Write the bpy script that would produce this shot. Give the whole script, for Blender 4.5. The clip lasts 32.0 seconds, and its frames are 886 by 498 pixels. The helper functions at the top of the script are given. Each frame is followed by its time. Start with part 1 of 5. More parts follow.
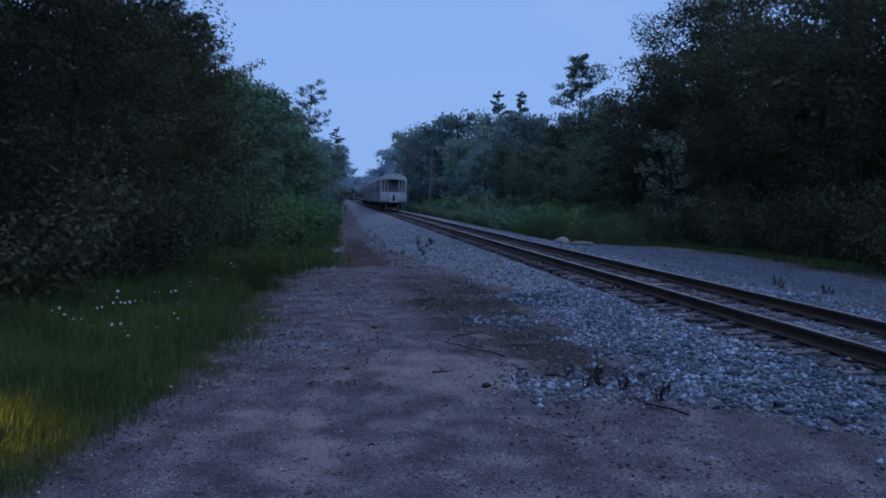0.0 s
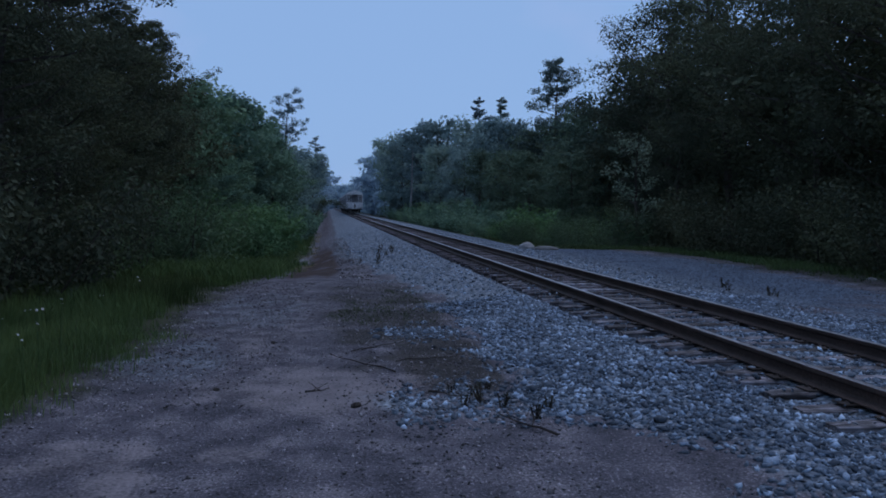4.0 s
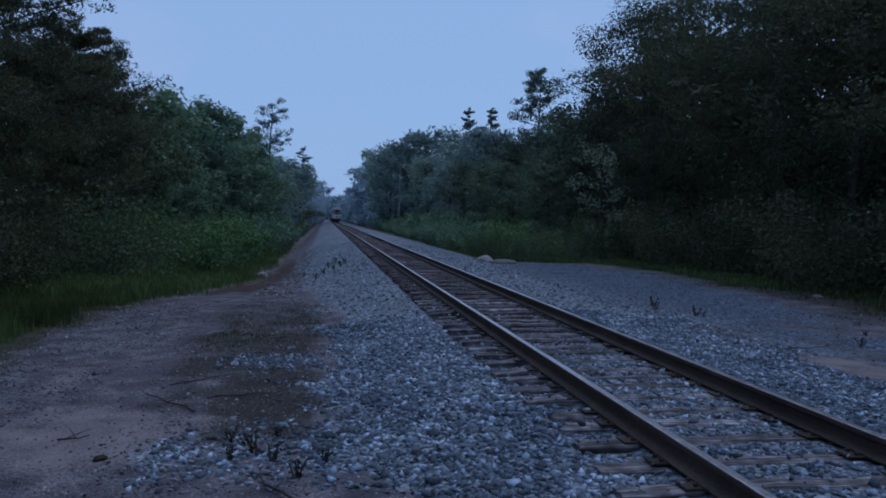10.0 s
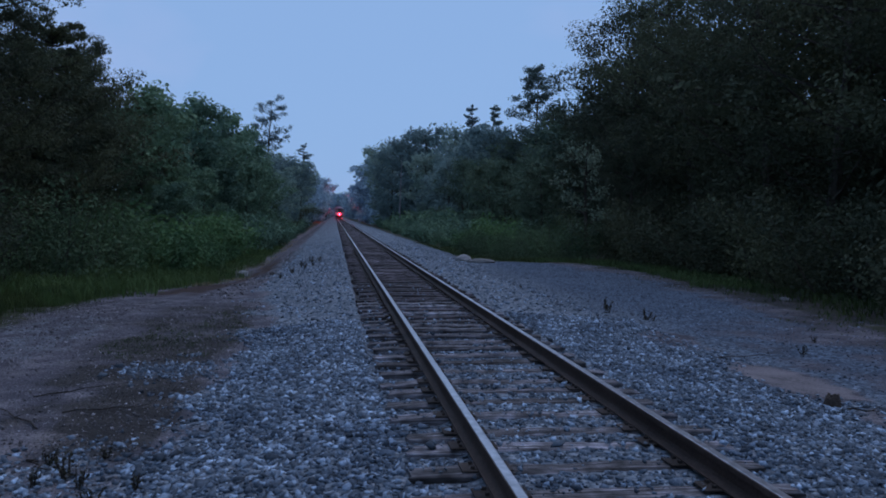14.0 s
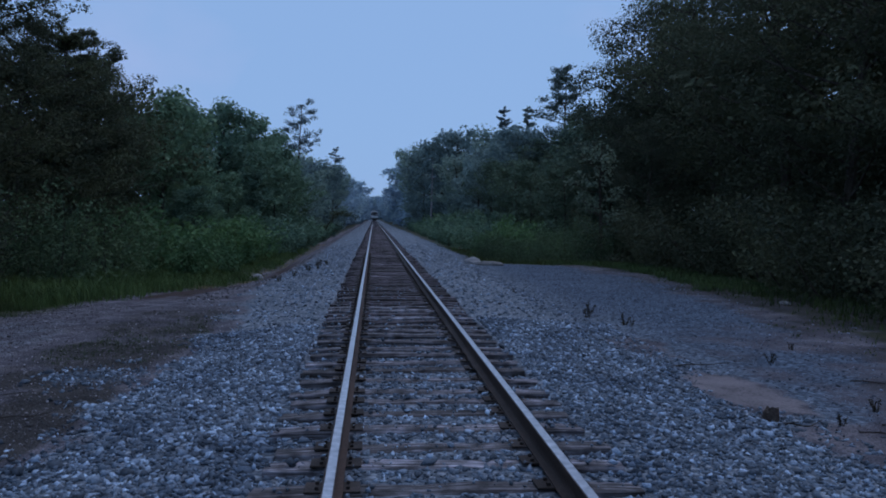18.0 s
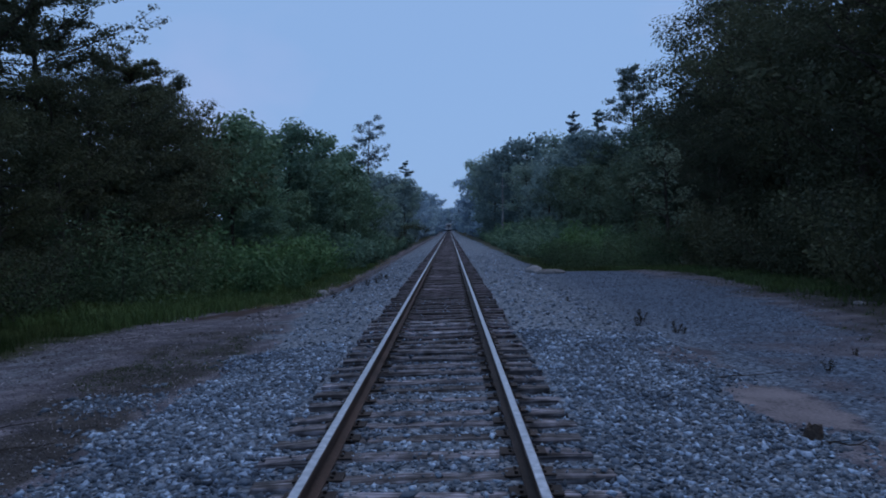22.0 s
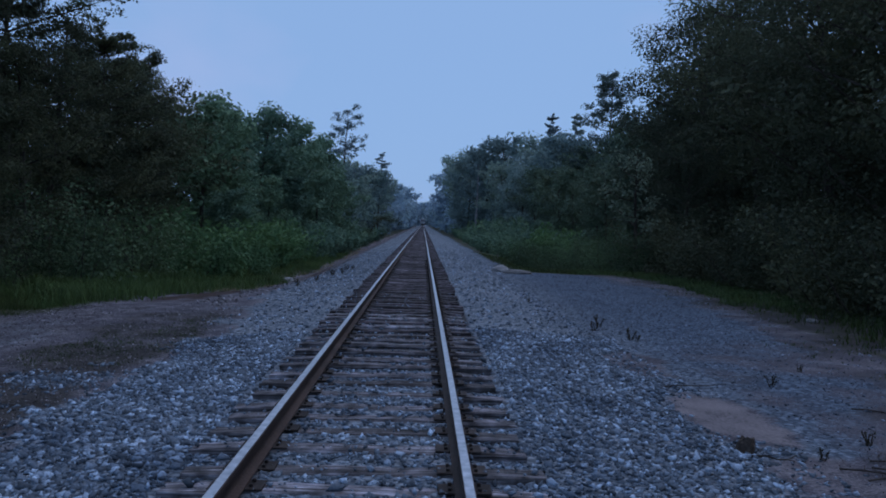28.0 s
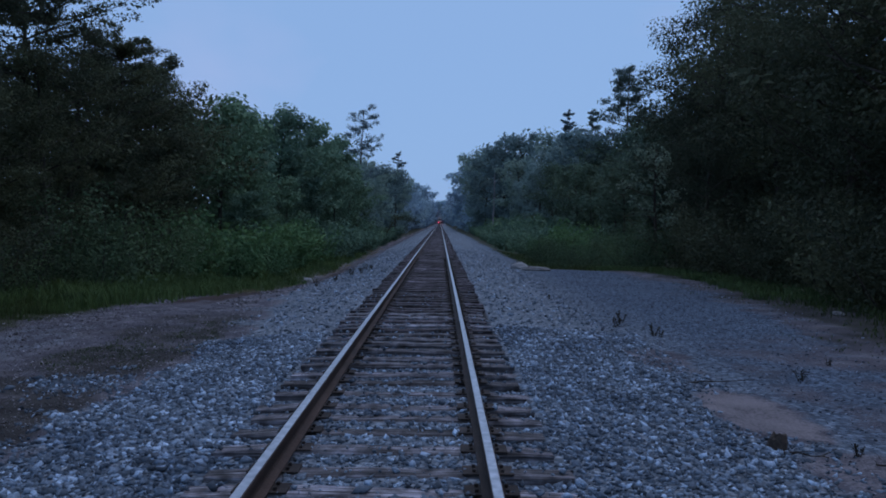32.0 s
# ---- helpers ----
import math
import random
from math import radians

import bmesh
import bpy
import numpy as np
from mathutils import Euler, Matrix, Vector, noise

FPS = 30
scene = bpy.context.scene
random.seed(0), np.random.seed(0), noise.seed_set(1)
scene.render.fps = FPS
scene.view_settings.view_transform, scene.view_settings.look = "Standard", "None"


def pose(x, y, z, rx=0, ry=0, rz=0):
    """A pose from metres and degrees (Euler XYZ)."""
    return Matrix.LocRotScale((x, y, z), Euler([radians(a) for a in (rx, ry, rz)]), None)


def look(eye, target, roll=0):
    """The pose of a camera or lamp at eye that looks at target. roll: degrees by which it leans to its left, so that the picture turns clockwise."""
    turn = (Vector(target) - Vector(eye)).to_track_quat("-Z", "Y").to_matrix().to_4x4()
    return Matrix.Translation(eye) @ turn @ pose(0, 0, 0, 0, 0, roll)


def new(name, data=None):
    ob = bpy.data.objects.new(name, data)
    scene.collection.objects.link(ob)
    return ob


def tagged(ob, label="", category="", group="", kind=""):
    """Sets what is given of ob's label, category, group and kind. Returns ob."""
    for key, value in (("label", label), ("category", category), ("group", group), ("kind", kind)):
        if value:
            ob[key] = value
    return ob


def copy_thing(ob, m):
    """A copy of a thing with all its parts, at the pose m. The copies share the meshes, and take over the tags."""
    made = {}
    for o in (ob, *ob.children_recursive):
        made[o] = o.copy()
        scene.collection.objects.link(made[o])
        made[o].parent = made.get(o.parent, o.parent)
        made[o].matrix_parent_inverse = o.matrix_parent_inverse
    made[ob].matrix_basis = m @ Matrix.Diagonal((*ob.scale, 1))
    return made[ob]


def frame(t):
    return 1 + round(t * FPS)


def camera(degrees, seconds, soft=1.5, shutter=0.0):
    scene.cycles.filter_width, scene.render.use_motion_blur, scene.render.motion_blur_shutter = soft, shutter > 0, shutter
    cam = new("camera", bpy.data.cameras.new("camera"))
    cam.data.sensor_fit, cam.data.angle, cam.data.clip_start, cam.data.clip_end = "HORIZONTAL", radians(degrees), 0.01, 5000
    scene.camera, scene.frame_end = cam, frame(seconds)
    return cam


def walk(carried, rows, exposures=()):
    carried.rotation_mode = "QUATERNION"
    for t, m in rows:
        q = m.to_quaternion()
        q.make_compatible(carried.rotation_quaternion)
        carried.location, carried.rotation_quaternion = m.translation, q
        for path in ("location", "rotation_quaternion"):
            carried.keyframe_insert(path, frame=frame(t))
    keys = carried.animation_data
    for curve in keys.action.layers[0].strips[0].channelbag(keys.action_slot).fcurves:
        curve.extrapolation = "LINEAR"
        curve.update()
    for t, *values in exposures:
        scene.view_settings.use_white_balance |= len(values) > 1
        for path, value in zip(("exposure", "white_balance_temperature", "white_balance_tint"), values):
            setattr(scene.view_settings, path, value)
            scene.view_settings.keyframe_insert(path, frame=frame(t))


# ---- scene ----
cam = camera(59.3, 32.0, 1.85, 0.5)
PATH = [
    (0, (-6.389, 0.049, 1.39), (-6.127, 2.028, 1.268), 1.9),
    (0.5, (-6.246, 0.021, 1.372), (-6.005, 2.003, 1.255), 0.5),
    (1, (-6.116, 0.06, 1.381), (-5.831, 2.038, 1.296), 0.8),
    (1.5, (-5.967, 0.063, 1.379), (-5.519, 2.011, 1.309), 1.3),
    (2, (-5.727, 0.069, 1.396), (-5.29, 2.019, 1.314), 2.9),
    (2.5, (-5.555, 0.165, 1.392), (-5.151, 2.121, 1.286), 0.9),
    (3, (-5.431, 0.31, 1.407), (-5.073, 2.275, 1.307), 0.8),
    (3.5, (-5.331, 0.353, 1.403), (-5.009, 2.324, 1.303), 0.9),
    (5.5, (-4.659, 0.616, 1.435), (-4.411, 2.597, 1.32), 0.7),
    (6, (-4.487, 0.614, 1.43), (-4.214, 2.593, 1.342), 0.2),
    (6.5, (-4.255, 0.585, 1.457), (-3.982, 2.565, 1.392), 0.7),
    (7, (-4.096, 0.588, 1.461), (-3.791, 2.564, 1.406), 0.4),
    (7.5, (-3.948, 0.702, 1.459), (-3.547, 2.66, 1.408), 0.5),
    (8, (-3.831, 0.766, 1.477), (-3.409, 2.721, 1.431), 0.7),
    (8.5, (-3.598, 0.809, 1.484), (-3.193, 2.767, 1.441), 2.1),
    (9, (-3.412, 0.868, 1.496), (-3.069, 2.837, 1.432), 2.3),
    (9.5, (-3.3, 1.035, 1.489), (-3.002, 3.011, 1.415), 1.7),
    (10, (-3.2, 1.156, 1.507), (-2.903, 3.132, 1.43), 0.9),
    (10.5, (-3.018, 1.158, 1.499), (-2.723, 3.135, 1.427), 0.4),
    (11, (-2.785, 1.144, 1.523), (-2.533, 3.127, 1.45), 0.3),
    (11.5, (-2.634, 1.209, 1.518), (-2.405, 3.194, 1.44), -0.2),
    (12, (-2.471, 1.346, 1.541), (-2.127, 3.315, 1.463), -0.2),
    (12.5, (-2.338, 1.4, 1.539), (-1.845, 3.337, 1.464), 0.1),
    (13, (-2.117, 1.414, 1.554), (-1.754, 3.379, 1.472), 1.6),
    (13.5, (-1.967, 1.443, 1.567), (-1.663, 3.418, 1.478), 1.5),
    (14, (-1.821, 1.563, 1.569), (-1.544, 3.542, 1.485), 1.0),
    (14.5, (-1.696, 1.637, 1.542), (-1.419, 3.617, 1.466), 0.1),
    (16.5, (-1.071, 1.743, 1.57), (-0.929, 3.736, 1.484), 1.2),
    (17, (-0.941, 1.789, 1.579), (-0.757, 3.779, 1.498), 1.0),
    (17.5, (-0.716, 1.808, 1.567), (-0.5, 3.795, 1.489), 0.6),
    (18, (-0.507, 1.82, 1.576), (-0.328, 3.81, 1.497), 0.7),
    (18.5, (-0.366, 1.857, 1.562), (-0.225, 3.85, 1.476), 0.2),
    (19, (-0.242, 1.997, 1.579), (-0.105, 3.99, 1.495), -1.0),
    (19.5, (-0.116, 2.075, 1.565), (0.027, 4.068, 1.479), -1.4),
    (20, (0.056, 2.137, 1.58), (0.028, 4.135, 1.501), -1.3),
    (20.5, (0.152, 2.154, 1.574), (0.02, 4.148, 1.504), -1.0),
    (21, (0.187, 2.182, 1.575), (0.031, 4.175, 1.513), -0.6),
    (21.5, (0.181, 2.236, 1.581), (0.077, 4.233, 1.533), -1.2),
    (22, (0.232, 2.234, 1.576), (0.215, 4.233, 1.525), -1.8),
    (22.5, (0.34, 2.226, 1.576), (0.35, 4.225, 1.522), -1.6),
    (23, (0.408, 2.205, 1.576), (0.428, 4.204, 1.519), -0.8),
    (23.5, (0.389, 2.185, 1.581), (0.408, 4.184, 1.521), -0.6),
    (24, (0.34, 2.175, 1.58), (0.374, 4.174, 1.516), -1.0),
    (24.5, (0.329, 2.174, 1.593), (0.401, 4.171, 1.532), -1.4),
    (25, (0.326, 2.185, 1.588), (0.423, 4.182, 1.529), -1.5),
    (25.5, (0.317, 2.193, 1.586), (0.425, 4.189, 1.526), -1.3),
    (27.5, (0.402, 2.219, 1.598), (0.454, 4.218, 1.541), 1.4),
    (28, (0.427, 2.21, 1.595), (0.48, 4.208, 1.53), 1.7),
    (28.5, (0.422, 2.202, 1.594), (0.473, 4.2, 1.534), 1.8),
    (29, (0.409, 2.187, 1.589), (0.443, 4.185, 1.531), 1.7),
    (29.5, (0.412, 2.187, 1.587), (0.418, 4.186, 1.528), 1.9),
    (30, (0.415, 2.197, 1.586), (0.404, 4.196, 1.521), 2.1),
    (30.5, (0.432, 2.202, 1.583), (0.416, 4.201, 1.514), 1.9),
    (31, (0.444, 2.206, 1.582), (0.427, 4.204, 1.511), 1.5),
    (31.5, (0.428, 2.256, 1.579), (0.422, 4.255, 1.509), 0.8),
    (32, (0.396, 2.307, 1.582), (0.404, 4.306, 1.512), 0.7),
]
walk(cam, [(t, look(eye, target, roll)) for t, eye, target, roll in PATH],
     exposures=[(0.0, 0.0, 6060, 18), (1.2, 0.0, 6430, 15), (2.8, 0.0, 6740, 13), (9.0, 0.0, 6760, 12), (13.0, 0.0, 6680, 12), (32.0, 0.0, 6680, 12)])

# ---- world and light ----
world = bpy.data.worlds.new("dusk_sky")
scene.world = world
world.use_nodes = True
wn, wl = world.node_tree.nodes, world.node_tree.links
wn.clear()
w_out = wn.new("ShaderNodeOutputWorld")
w_bg = wn.new("ShaderNodeBackground")
w_sky = wn.new("ShaderNodeTexSky")
w_sky.sky_type = "NISHITA"
w_sky.sun_disc = False
w_sky.sun_elevation = radians(12)
w_sky.sun_rotation = radians(200)
w_sky.dust_density = 1.0
w_sky.ozone_density = 3.0
w_tc = wn.new("ShaderNodeTexCoord")
w_map = wn.new("ShaderNodeMapping")
w_map.inputs["Scale"].default_value = (1.0, 1.0, 1.6)
w_noise = wn.new("ShaderNodeTexNoise")
w_noise.inputs["Scale"].default_value = 2.6
w_noise.inputs["Detail"].default_value = 4.0
w_ramp = wn.new("ShaderNodeValToRGB")
w_ramp.color_ramp.elements[0].position = 0.52
w_ramp.color_ramp.elements[0].color = (0, 0, 0, 1)
w_ramp.color_ramp.elements[1].position = 0.95
w_ramp.color_ramp.elements[1].color = (1, 1, 1, 1)
w_scale = wn.new("ShaderNodeMix")
w_scale.data_type, w_scale.blend_type = "RGBA", "MULTIPLY"
w_scale.inputs["Factor"].default_value = 1.0
w_scale.inputs["B"].default_value = (0.05, 0.05, 0.05, 1)
w_veil = wn.new("ShaderNodeMix")
w_veil.data_type = "RGBA"
w_veil.inputs["Factor"].default_value = 0.85
w_veil.inputs["B"].default_value = (0.282, 0.485, 0.865, 1)
w_cloud = wn.new("ShaderNodeMix")
w_cloud.data_type = "RGBA"
w_cloud.inputs["B"].default_value = (0.42, 0.5, 0.82, 1)
wl.new(w_tc.outputs["Generated"], w_map.inputs["Vector"])
wl.new(w_map.outputs["Vector"], w_noise.inputs["Vector"])
wl.new(w_noise.outputs["Fac"], w_ramp.inputs["Fac"])
wl.new(w_sky.outputs["Color"], w_scale.inputs["A"])
wl.new(w_scale.outputs["Result"], w_veil.inputs["A"])
wl.new(w_veil.outputs["Result"], w_cloud.inputs["A"])
wl.new(w_ramp.outputs["Color"], w_cloud.inputs["Factor"])
wl.new(w_cloud.outputs["Result"], w_bg.inputs["Color"])
w_bg.inputs["Strength"].default_value = 1.0
wl.new(w_bg.outputs["Background"], w_out.inputs["Surface"])

sun = new("sun", bpy.data.lights.new("sun", "SUN"))
sun.data.energy = 0.6
sun.data.angle = radians(40)
sun.data.color = (1.0, 0.9, 0.93)
sun.matrix_world = look((10, 6, 40), (0, 0, 0))

# the yellow lamp at the crossing behind the walker, out of view, that lights the verge grass
lamp = new("crossing_lamp", bpy.data.lights.new("crossing_lamp", "SPOT"))
lamp.data.energy = 6000.0
lamp.data.color = (1.0, 0.54, 0.05)
lamp.data.spot_size = radians(19)
lamp.data.spot_blend = 1.0
lamp.data.shadow_soft_size = 0.1
lamp.matrix_world = look((-12.4, 3.4, 3.6), (-9.9, 5.25, 0.25))


# ---- materials ----
def nodes_of(name):
    m = bpy.data.materials.new(name)
    m.use_nodes = True
    n, l = m.node_tree.nodes, m.node_tree.links
    return m, n, l, n["Principled BSDF"]


def noise_node(n, l, scale, detail=4.0, coord="Object"):
    tc = n.new("ShaderNodeTexCoord")
    t = n.new("ShaderNodeTexNoise")
    t.inputs["Scale"].default_value = scale
    t.inputs["Detail"].default_value = detail
    l.new(tc.outputs[coord], t.inputs["Vector"])
    return t


def ramp(n, l, fac, stops):
    r = n.new("ShaderNodeValToRGB")
    e = r.color_ramp.elements
    while len(e) < len(stops):
        e.new(0.5)
    for i, (p, c) in enumerate(stops):
        e[i].position, e[i].color = p, (*c, 1)
    l.new(fac, r.inputs["Fac"])
    return r


def mixc(n, l, fac, a, b, mode="MIX"):
    m = n.new("ShaderNodeMix")
    m.data_type, m.blend_type = "RGBA", mode
    for key, v in (("Factor", fac), ("A", a), ("B", b)):
        if isinstance(v, (int, float)):
            m.inputs[key].default_value = v
        elif isinstance(v, tuple):
            m.inputs[key].default_value = (*v, 1)
        else:
            l.new(v, m.inputs[key])
    return m.outputs["Result"]


def bump(n, l, height, bsdf, strength=0.4, dist=0.02):
    b = n.new("ShaderNodeBump")
    b.inputs["Strength"].default_value = strength
    b.inputs["Distance"].default_value = dist
    l.new(height, b.inputs["Height"])
    l.new(b.outputs["Normal"], bsdf.inputs["Normal"])


def surface(name, lo, hi, big=1.2, fine=25.0, rough=0.8, metal=0.0, bumps=0.4, island=0.0, objrand=0.0, dist=0.01, spec=0.3, bright=0.0):
    """A two-scale mottled surface between two colours."""
    m, n, l, b = nodes_of(name)
    a, f = noise_node(n, l, big, 5), noise_node(n, l, fine, 6)
    mid = tuple((x + y) / 2 for x, y in zip(lo, hi))
    r1 = ramp(n, l, a.outputs["Fac"], [(0.3, lo), (0.52, mid), (0.72, hi)])
    r2 = ramp(n, l, f.outputs["Fac"], [(0.3, (0.62, 0.62, 0.62)), (0.7, (1.25, 1.25, 1.25))])
    col = mixc(n, l, 1.0, r1.outputs["Color"], r2.outputs["Color"], "MULTIPLY")
    if island:
        g = n.new("ShaderNodeNewGeometry")
        r3 = ramp(n, l, g.outputs["Random Per Island"], [(0.0, (1 - island,) * 3), (0.6, (1.0 - island * 0.15,) * 3), (0.82, (1 + island * 0.6,) * 3), (1.0, (bright or 1 + island * 1.4,) * 3)])
        col = mixc(n, l, 1.0, col, r3.outputs["Color"], "MULTIPLY")
    if objrand:
        o = n.new("ShaderNodeObjectInfo")
        r4 = ramp(n, l, o.outputs["Random"], [(0.0, (1 - objrand,) * 3), (1.0, (1 + objrand,) * 3)])
        col = mixc(n, l, 1.0, col, r4.outputs["Color"], "MULTIPLY")
    l.new(col, b.inputs["Base Color"])
    b.inputs["Roughness"].default_value = rough
    b.inputs["Metallic"].default_value = metal
    b.inputs["Specular IOR Level"].default_value = spec
    if bumps:
        bump(n, l, f.outputs["Fac"], b, bumps, dist)
    return m


def foliage(name, dark, light, through_leaf=0.35, vary=0.38):
    m, n, l, b = nodes_of(name)
    g, o = n.new("ShaderNodeNewGeometry"), n.new("ShaderNodeObjectInfo")
    t = noise_node(n, l, 0.6, 3)
    mid = tuple((x + y) / 2 for x, y in zip(dark, light))
    r1 = ramp(n, l, t.outputs["Fac"], [(0.3, dark), (0.5, mid), (0.7, light)])
    r2 = ramp(n, l, g.outputs["Random Per Island"], [(0.0, (1 - vary,) * 3), (1.0, (1 + vary, 1 + vary * 0.85, 1 + vary * 0.6))])
    r3 = ramp(n, l, o.outputs["Random"], [(0.0, (0.62, 0.67, 0.72)), (0.5, (1.0, 1.0, 1.0)), (1.0, (1.18, 1.14, 1.0))])
    c = mixc(n, l, 1.0, r1.outputs["Color"], r2.outputs["Color"], "MULTIPLY")
    c = mixc(n, l, 1.0, c, r3.outputs["Color"], "MULTIPLY")
    l.new(c, b.inputs["Base Color"])
    b.inputs["Roughness"].default_value = 0.65
    b.inputs["Specular IOR Level"].default_value = 0.15
    tr = n.new("ShaderNodeBsdfTranslucent")
    l.new(c, tr.inputs["Color"])
    mx = n.new("ShaderNodeMixShader")
    mx.inputs["Fac"].default_value = through_leaf
    l.new(b.outputs["BSDF"], mx.inputs[1])
    l.new(tr.outputs["BSDF"], mx.inputs[2])
    l.new(mx.outputs["Shader"], n["Material Output"].inputs["Surface"])
    return m


# Leaf tones step by place; woods' shade and distance haze are mixed in.
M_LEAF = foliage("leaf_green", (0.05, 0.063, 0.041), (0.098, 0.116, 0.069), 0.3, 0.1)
M_LEAF_SHADED = foliage("leaf_shaded_green", (0.066, 0.108, 0.08), (0.118, 0.168, 0.118), 0.3, 0.1)
M_LEAF_MID = foliage("leaf_mid_distance", (0.092, 0.165, 0.112), (0.16, 0.25, 0.165), 0.3, 0.12)
# Distance haze is mixed into this leaf colour, paler and bluer.
M_LEAF_HAZY = foliage("leaf_haze_tint", (0.155, 0.23, 0.225), (0.22, 0.305, 0.29), 0.35, 0.08)
# Lighter shrub leaf for farther off, the haze put into its colour.
M_SHRUB_FAR = foliage("shrub_haze_tint", (0.1, 0.18, 0.125), (0.16, 0.255, 0.17), 0.3, 0.15)
M_LEAF_PALE = foliage("leaf_pale", (0.11, 0.16, 0.13), (0.19, 0.25, 0.21))
# Dimmer copy of the shrub leaf, with the woods' shade put in.
M_SHRUB_SHADED = foliage("shaded_shrub_leaf", (0.062, 0.108, 0.06), (0.11, 0.17, 0.09), 0.3, 0.15)
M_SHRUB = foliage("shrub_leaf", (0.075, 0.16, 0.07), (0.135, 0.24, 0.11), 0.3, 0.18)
M_NEEDLE = foliage("pine_needles", (0.075, 0.115, 0.105), (0.12, 0.17, 0.15), 0.2, 0.15)
# Far needles and far woods: haze painted in as a pale blue tint.
M_NEEDLE_FAR = foliage("needle_haze_tint", (0.13, 0.185, 0.2), (0.18, 0.245, 0.26), 0.3, 0.1)
M_FAR = foliage("far_leaf_haze_tint", (0.27, 0.38, 0.46), (0.35, 0.47, 0.56), 0.35, 0.08)
M_WEED = foliage("dull_weed_leaf", (0.03, 0.032, 0.026), (0.06, 0.06, 0.045))
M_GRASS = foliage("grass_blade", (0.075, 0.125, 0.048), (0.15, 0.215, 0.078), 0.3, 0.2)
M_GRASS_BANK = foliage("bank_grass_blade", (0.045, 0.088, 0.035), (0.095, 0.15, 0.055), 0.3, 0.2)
# Darker blades: woods' shade put into the colour; also the dark thin patch.
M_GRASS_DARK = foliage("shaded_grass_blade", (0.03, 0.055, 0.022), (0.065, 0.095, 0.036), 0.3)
M_DRYGRASS = foliage("dry_grass_blade", (0.2, 0.17, 0.1), (0.34, 0.29, 0.18), 0.2)
M_BARK = surface("bark", (0.03, 0.025, 0.022), (0.09, 0.075, 0.06), 3, 18, 0.9, 0, 0.8, dist=0.03)
M_PALEBARK = surface("pale_bark", (0.18, 0.18, 0.19), (0.32, 0.31, 0.32), 2, 9, 0.85, 0, 0.4)
M_STONE = surface("ballast_stone", (0.088, 0.122, 0.17), (0.24, 0.302, 0.378), 0.9, 60, 0.85, 0, 0.3, island=0.66, dist=0.003, bright=2.8)
M_LOTSTONE = surface("lot_stone", (0.09, 0.112, 0.15), (0.18, 0.21, 0.268), 1.5, 60, 0.9, 0, 0.4, island=0.5, dist=0.003, bright=2.2)
M_GRIT = surface("dirt_pebble", (0.1, 0.095, 0.105), (0.22, 0.21, 0.225), 1.2, 60, 0.9, 0, 0.4, island=0.65, dist=0.003, bright=2.7)
M_RAIL = surface("rusty_rail_side", (0.048, 0.031, 0.025), (0.1, 0.064, 0.052), 2, 40, 0.75, 0.1, 0.3, dist=0.004)
M_HEAD = surface("worn_steel_head", (0.5, 0.455, 0.465), (0.62, 0.57, 0.58), 0.8, 12, 0.28, 0.8, 0.1, dist=0.001, spec=0.5)
M_PLATE = surface("rusty_plate", (0.035, 0.028, 0.026), (0.075, 0.06, 0.055), 5, 50, 0.8, 0.3, 0.4, objrand=0.3, dist=0.003)
M_CAR = surface("hopper_grey_paint", (0.55, 0.55, 0.57), (0.7, 0.7, 0.72), 0.7, 8, 0.6, 0, 0.15)
# Car sides painted darker than the ends: their shade is in this colour.
M_CARSIDE = surface("shaded_hopper_side", (0.26, 0.26, 0.29), (0.42, 0.42, 0.45), 0.5, 6, 0.7, 0, 0.2)
# Slope sheet held mid-dark: the shade inside the end opening is in its colour.
M_SLOPE = surface("shaded_slope_sheet", (0.1, 0.1, 0.115), (0.19, 0.19, 0.21), 1, 10, 0.8, 0, 0.2)
M_BLACK = surface("matte_black", (0.0015, 0.0015, 0.0015), (0.003, 0.003, 0.003), 2, 14, 1.0, 0, 0, spec=0.0)
M_CARDARK = surface("underframe_black", (0.02, 0.02, 0.022), (0.05, 0.045, 0.045), 2, 14, 0.8, 0.2, 0.3)
M_WHEEL = surface("wheel_steel", (0.3, 0.3, 0.31), (0.5, 0.5, 0.5), 2, 20, 0.4, 0.9, 0.1)
M_FLOWER = surface("white_petal", (0.68, 0.68, 0.66), (0.82, 0.82, 0.8), 8, 60, 0.7, 0, 0)
M_TWIG = surface("dead_twig", (0.022, 0.018, 0.017), (0.07, 0.057, 0.05), 4, 30, 0.9, 0, 0.5)
M_ROCK = surface("pale_rock", (0.2, 0.2, 0.21), (0.38, 0.38, 0.39), 1.5, 20, 0.9, 0, 0.6)
M_ROCK_DARK = surface("dark_rock", (0.1, 0.1, 0.105), (0.22, 0.215, 0.215), 1.5, 20, 0.9, 0, 0.6)
M_STUMP = surface("weathered_wood", (0.04, 0.03, 0.026), (0.1, 0.075, 0.06), 6, 40, 0.9, 0, 0.7)

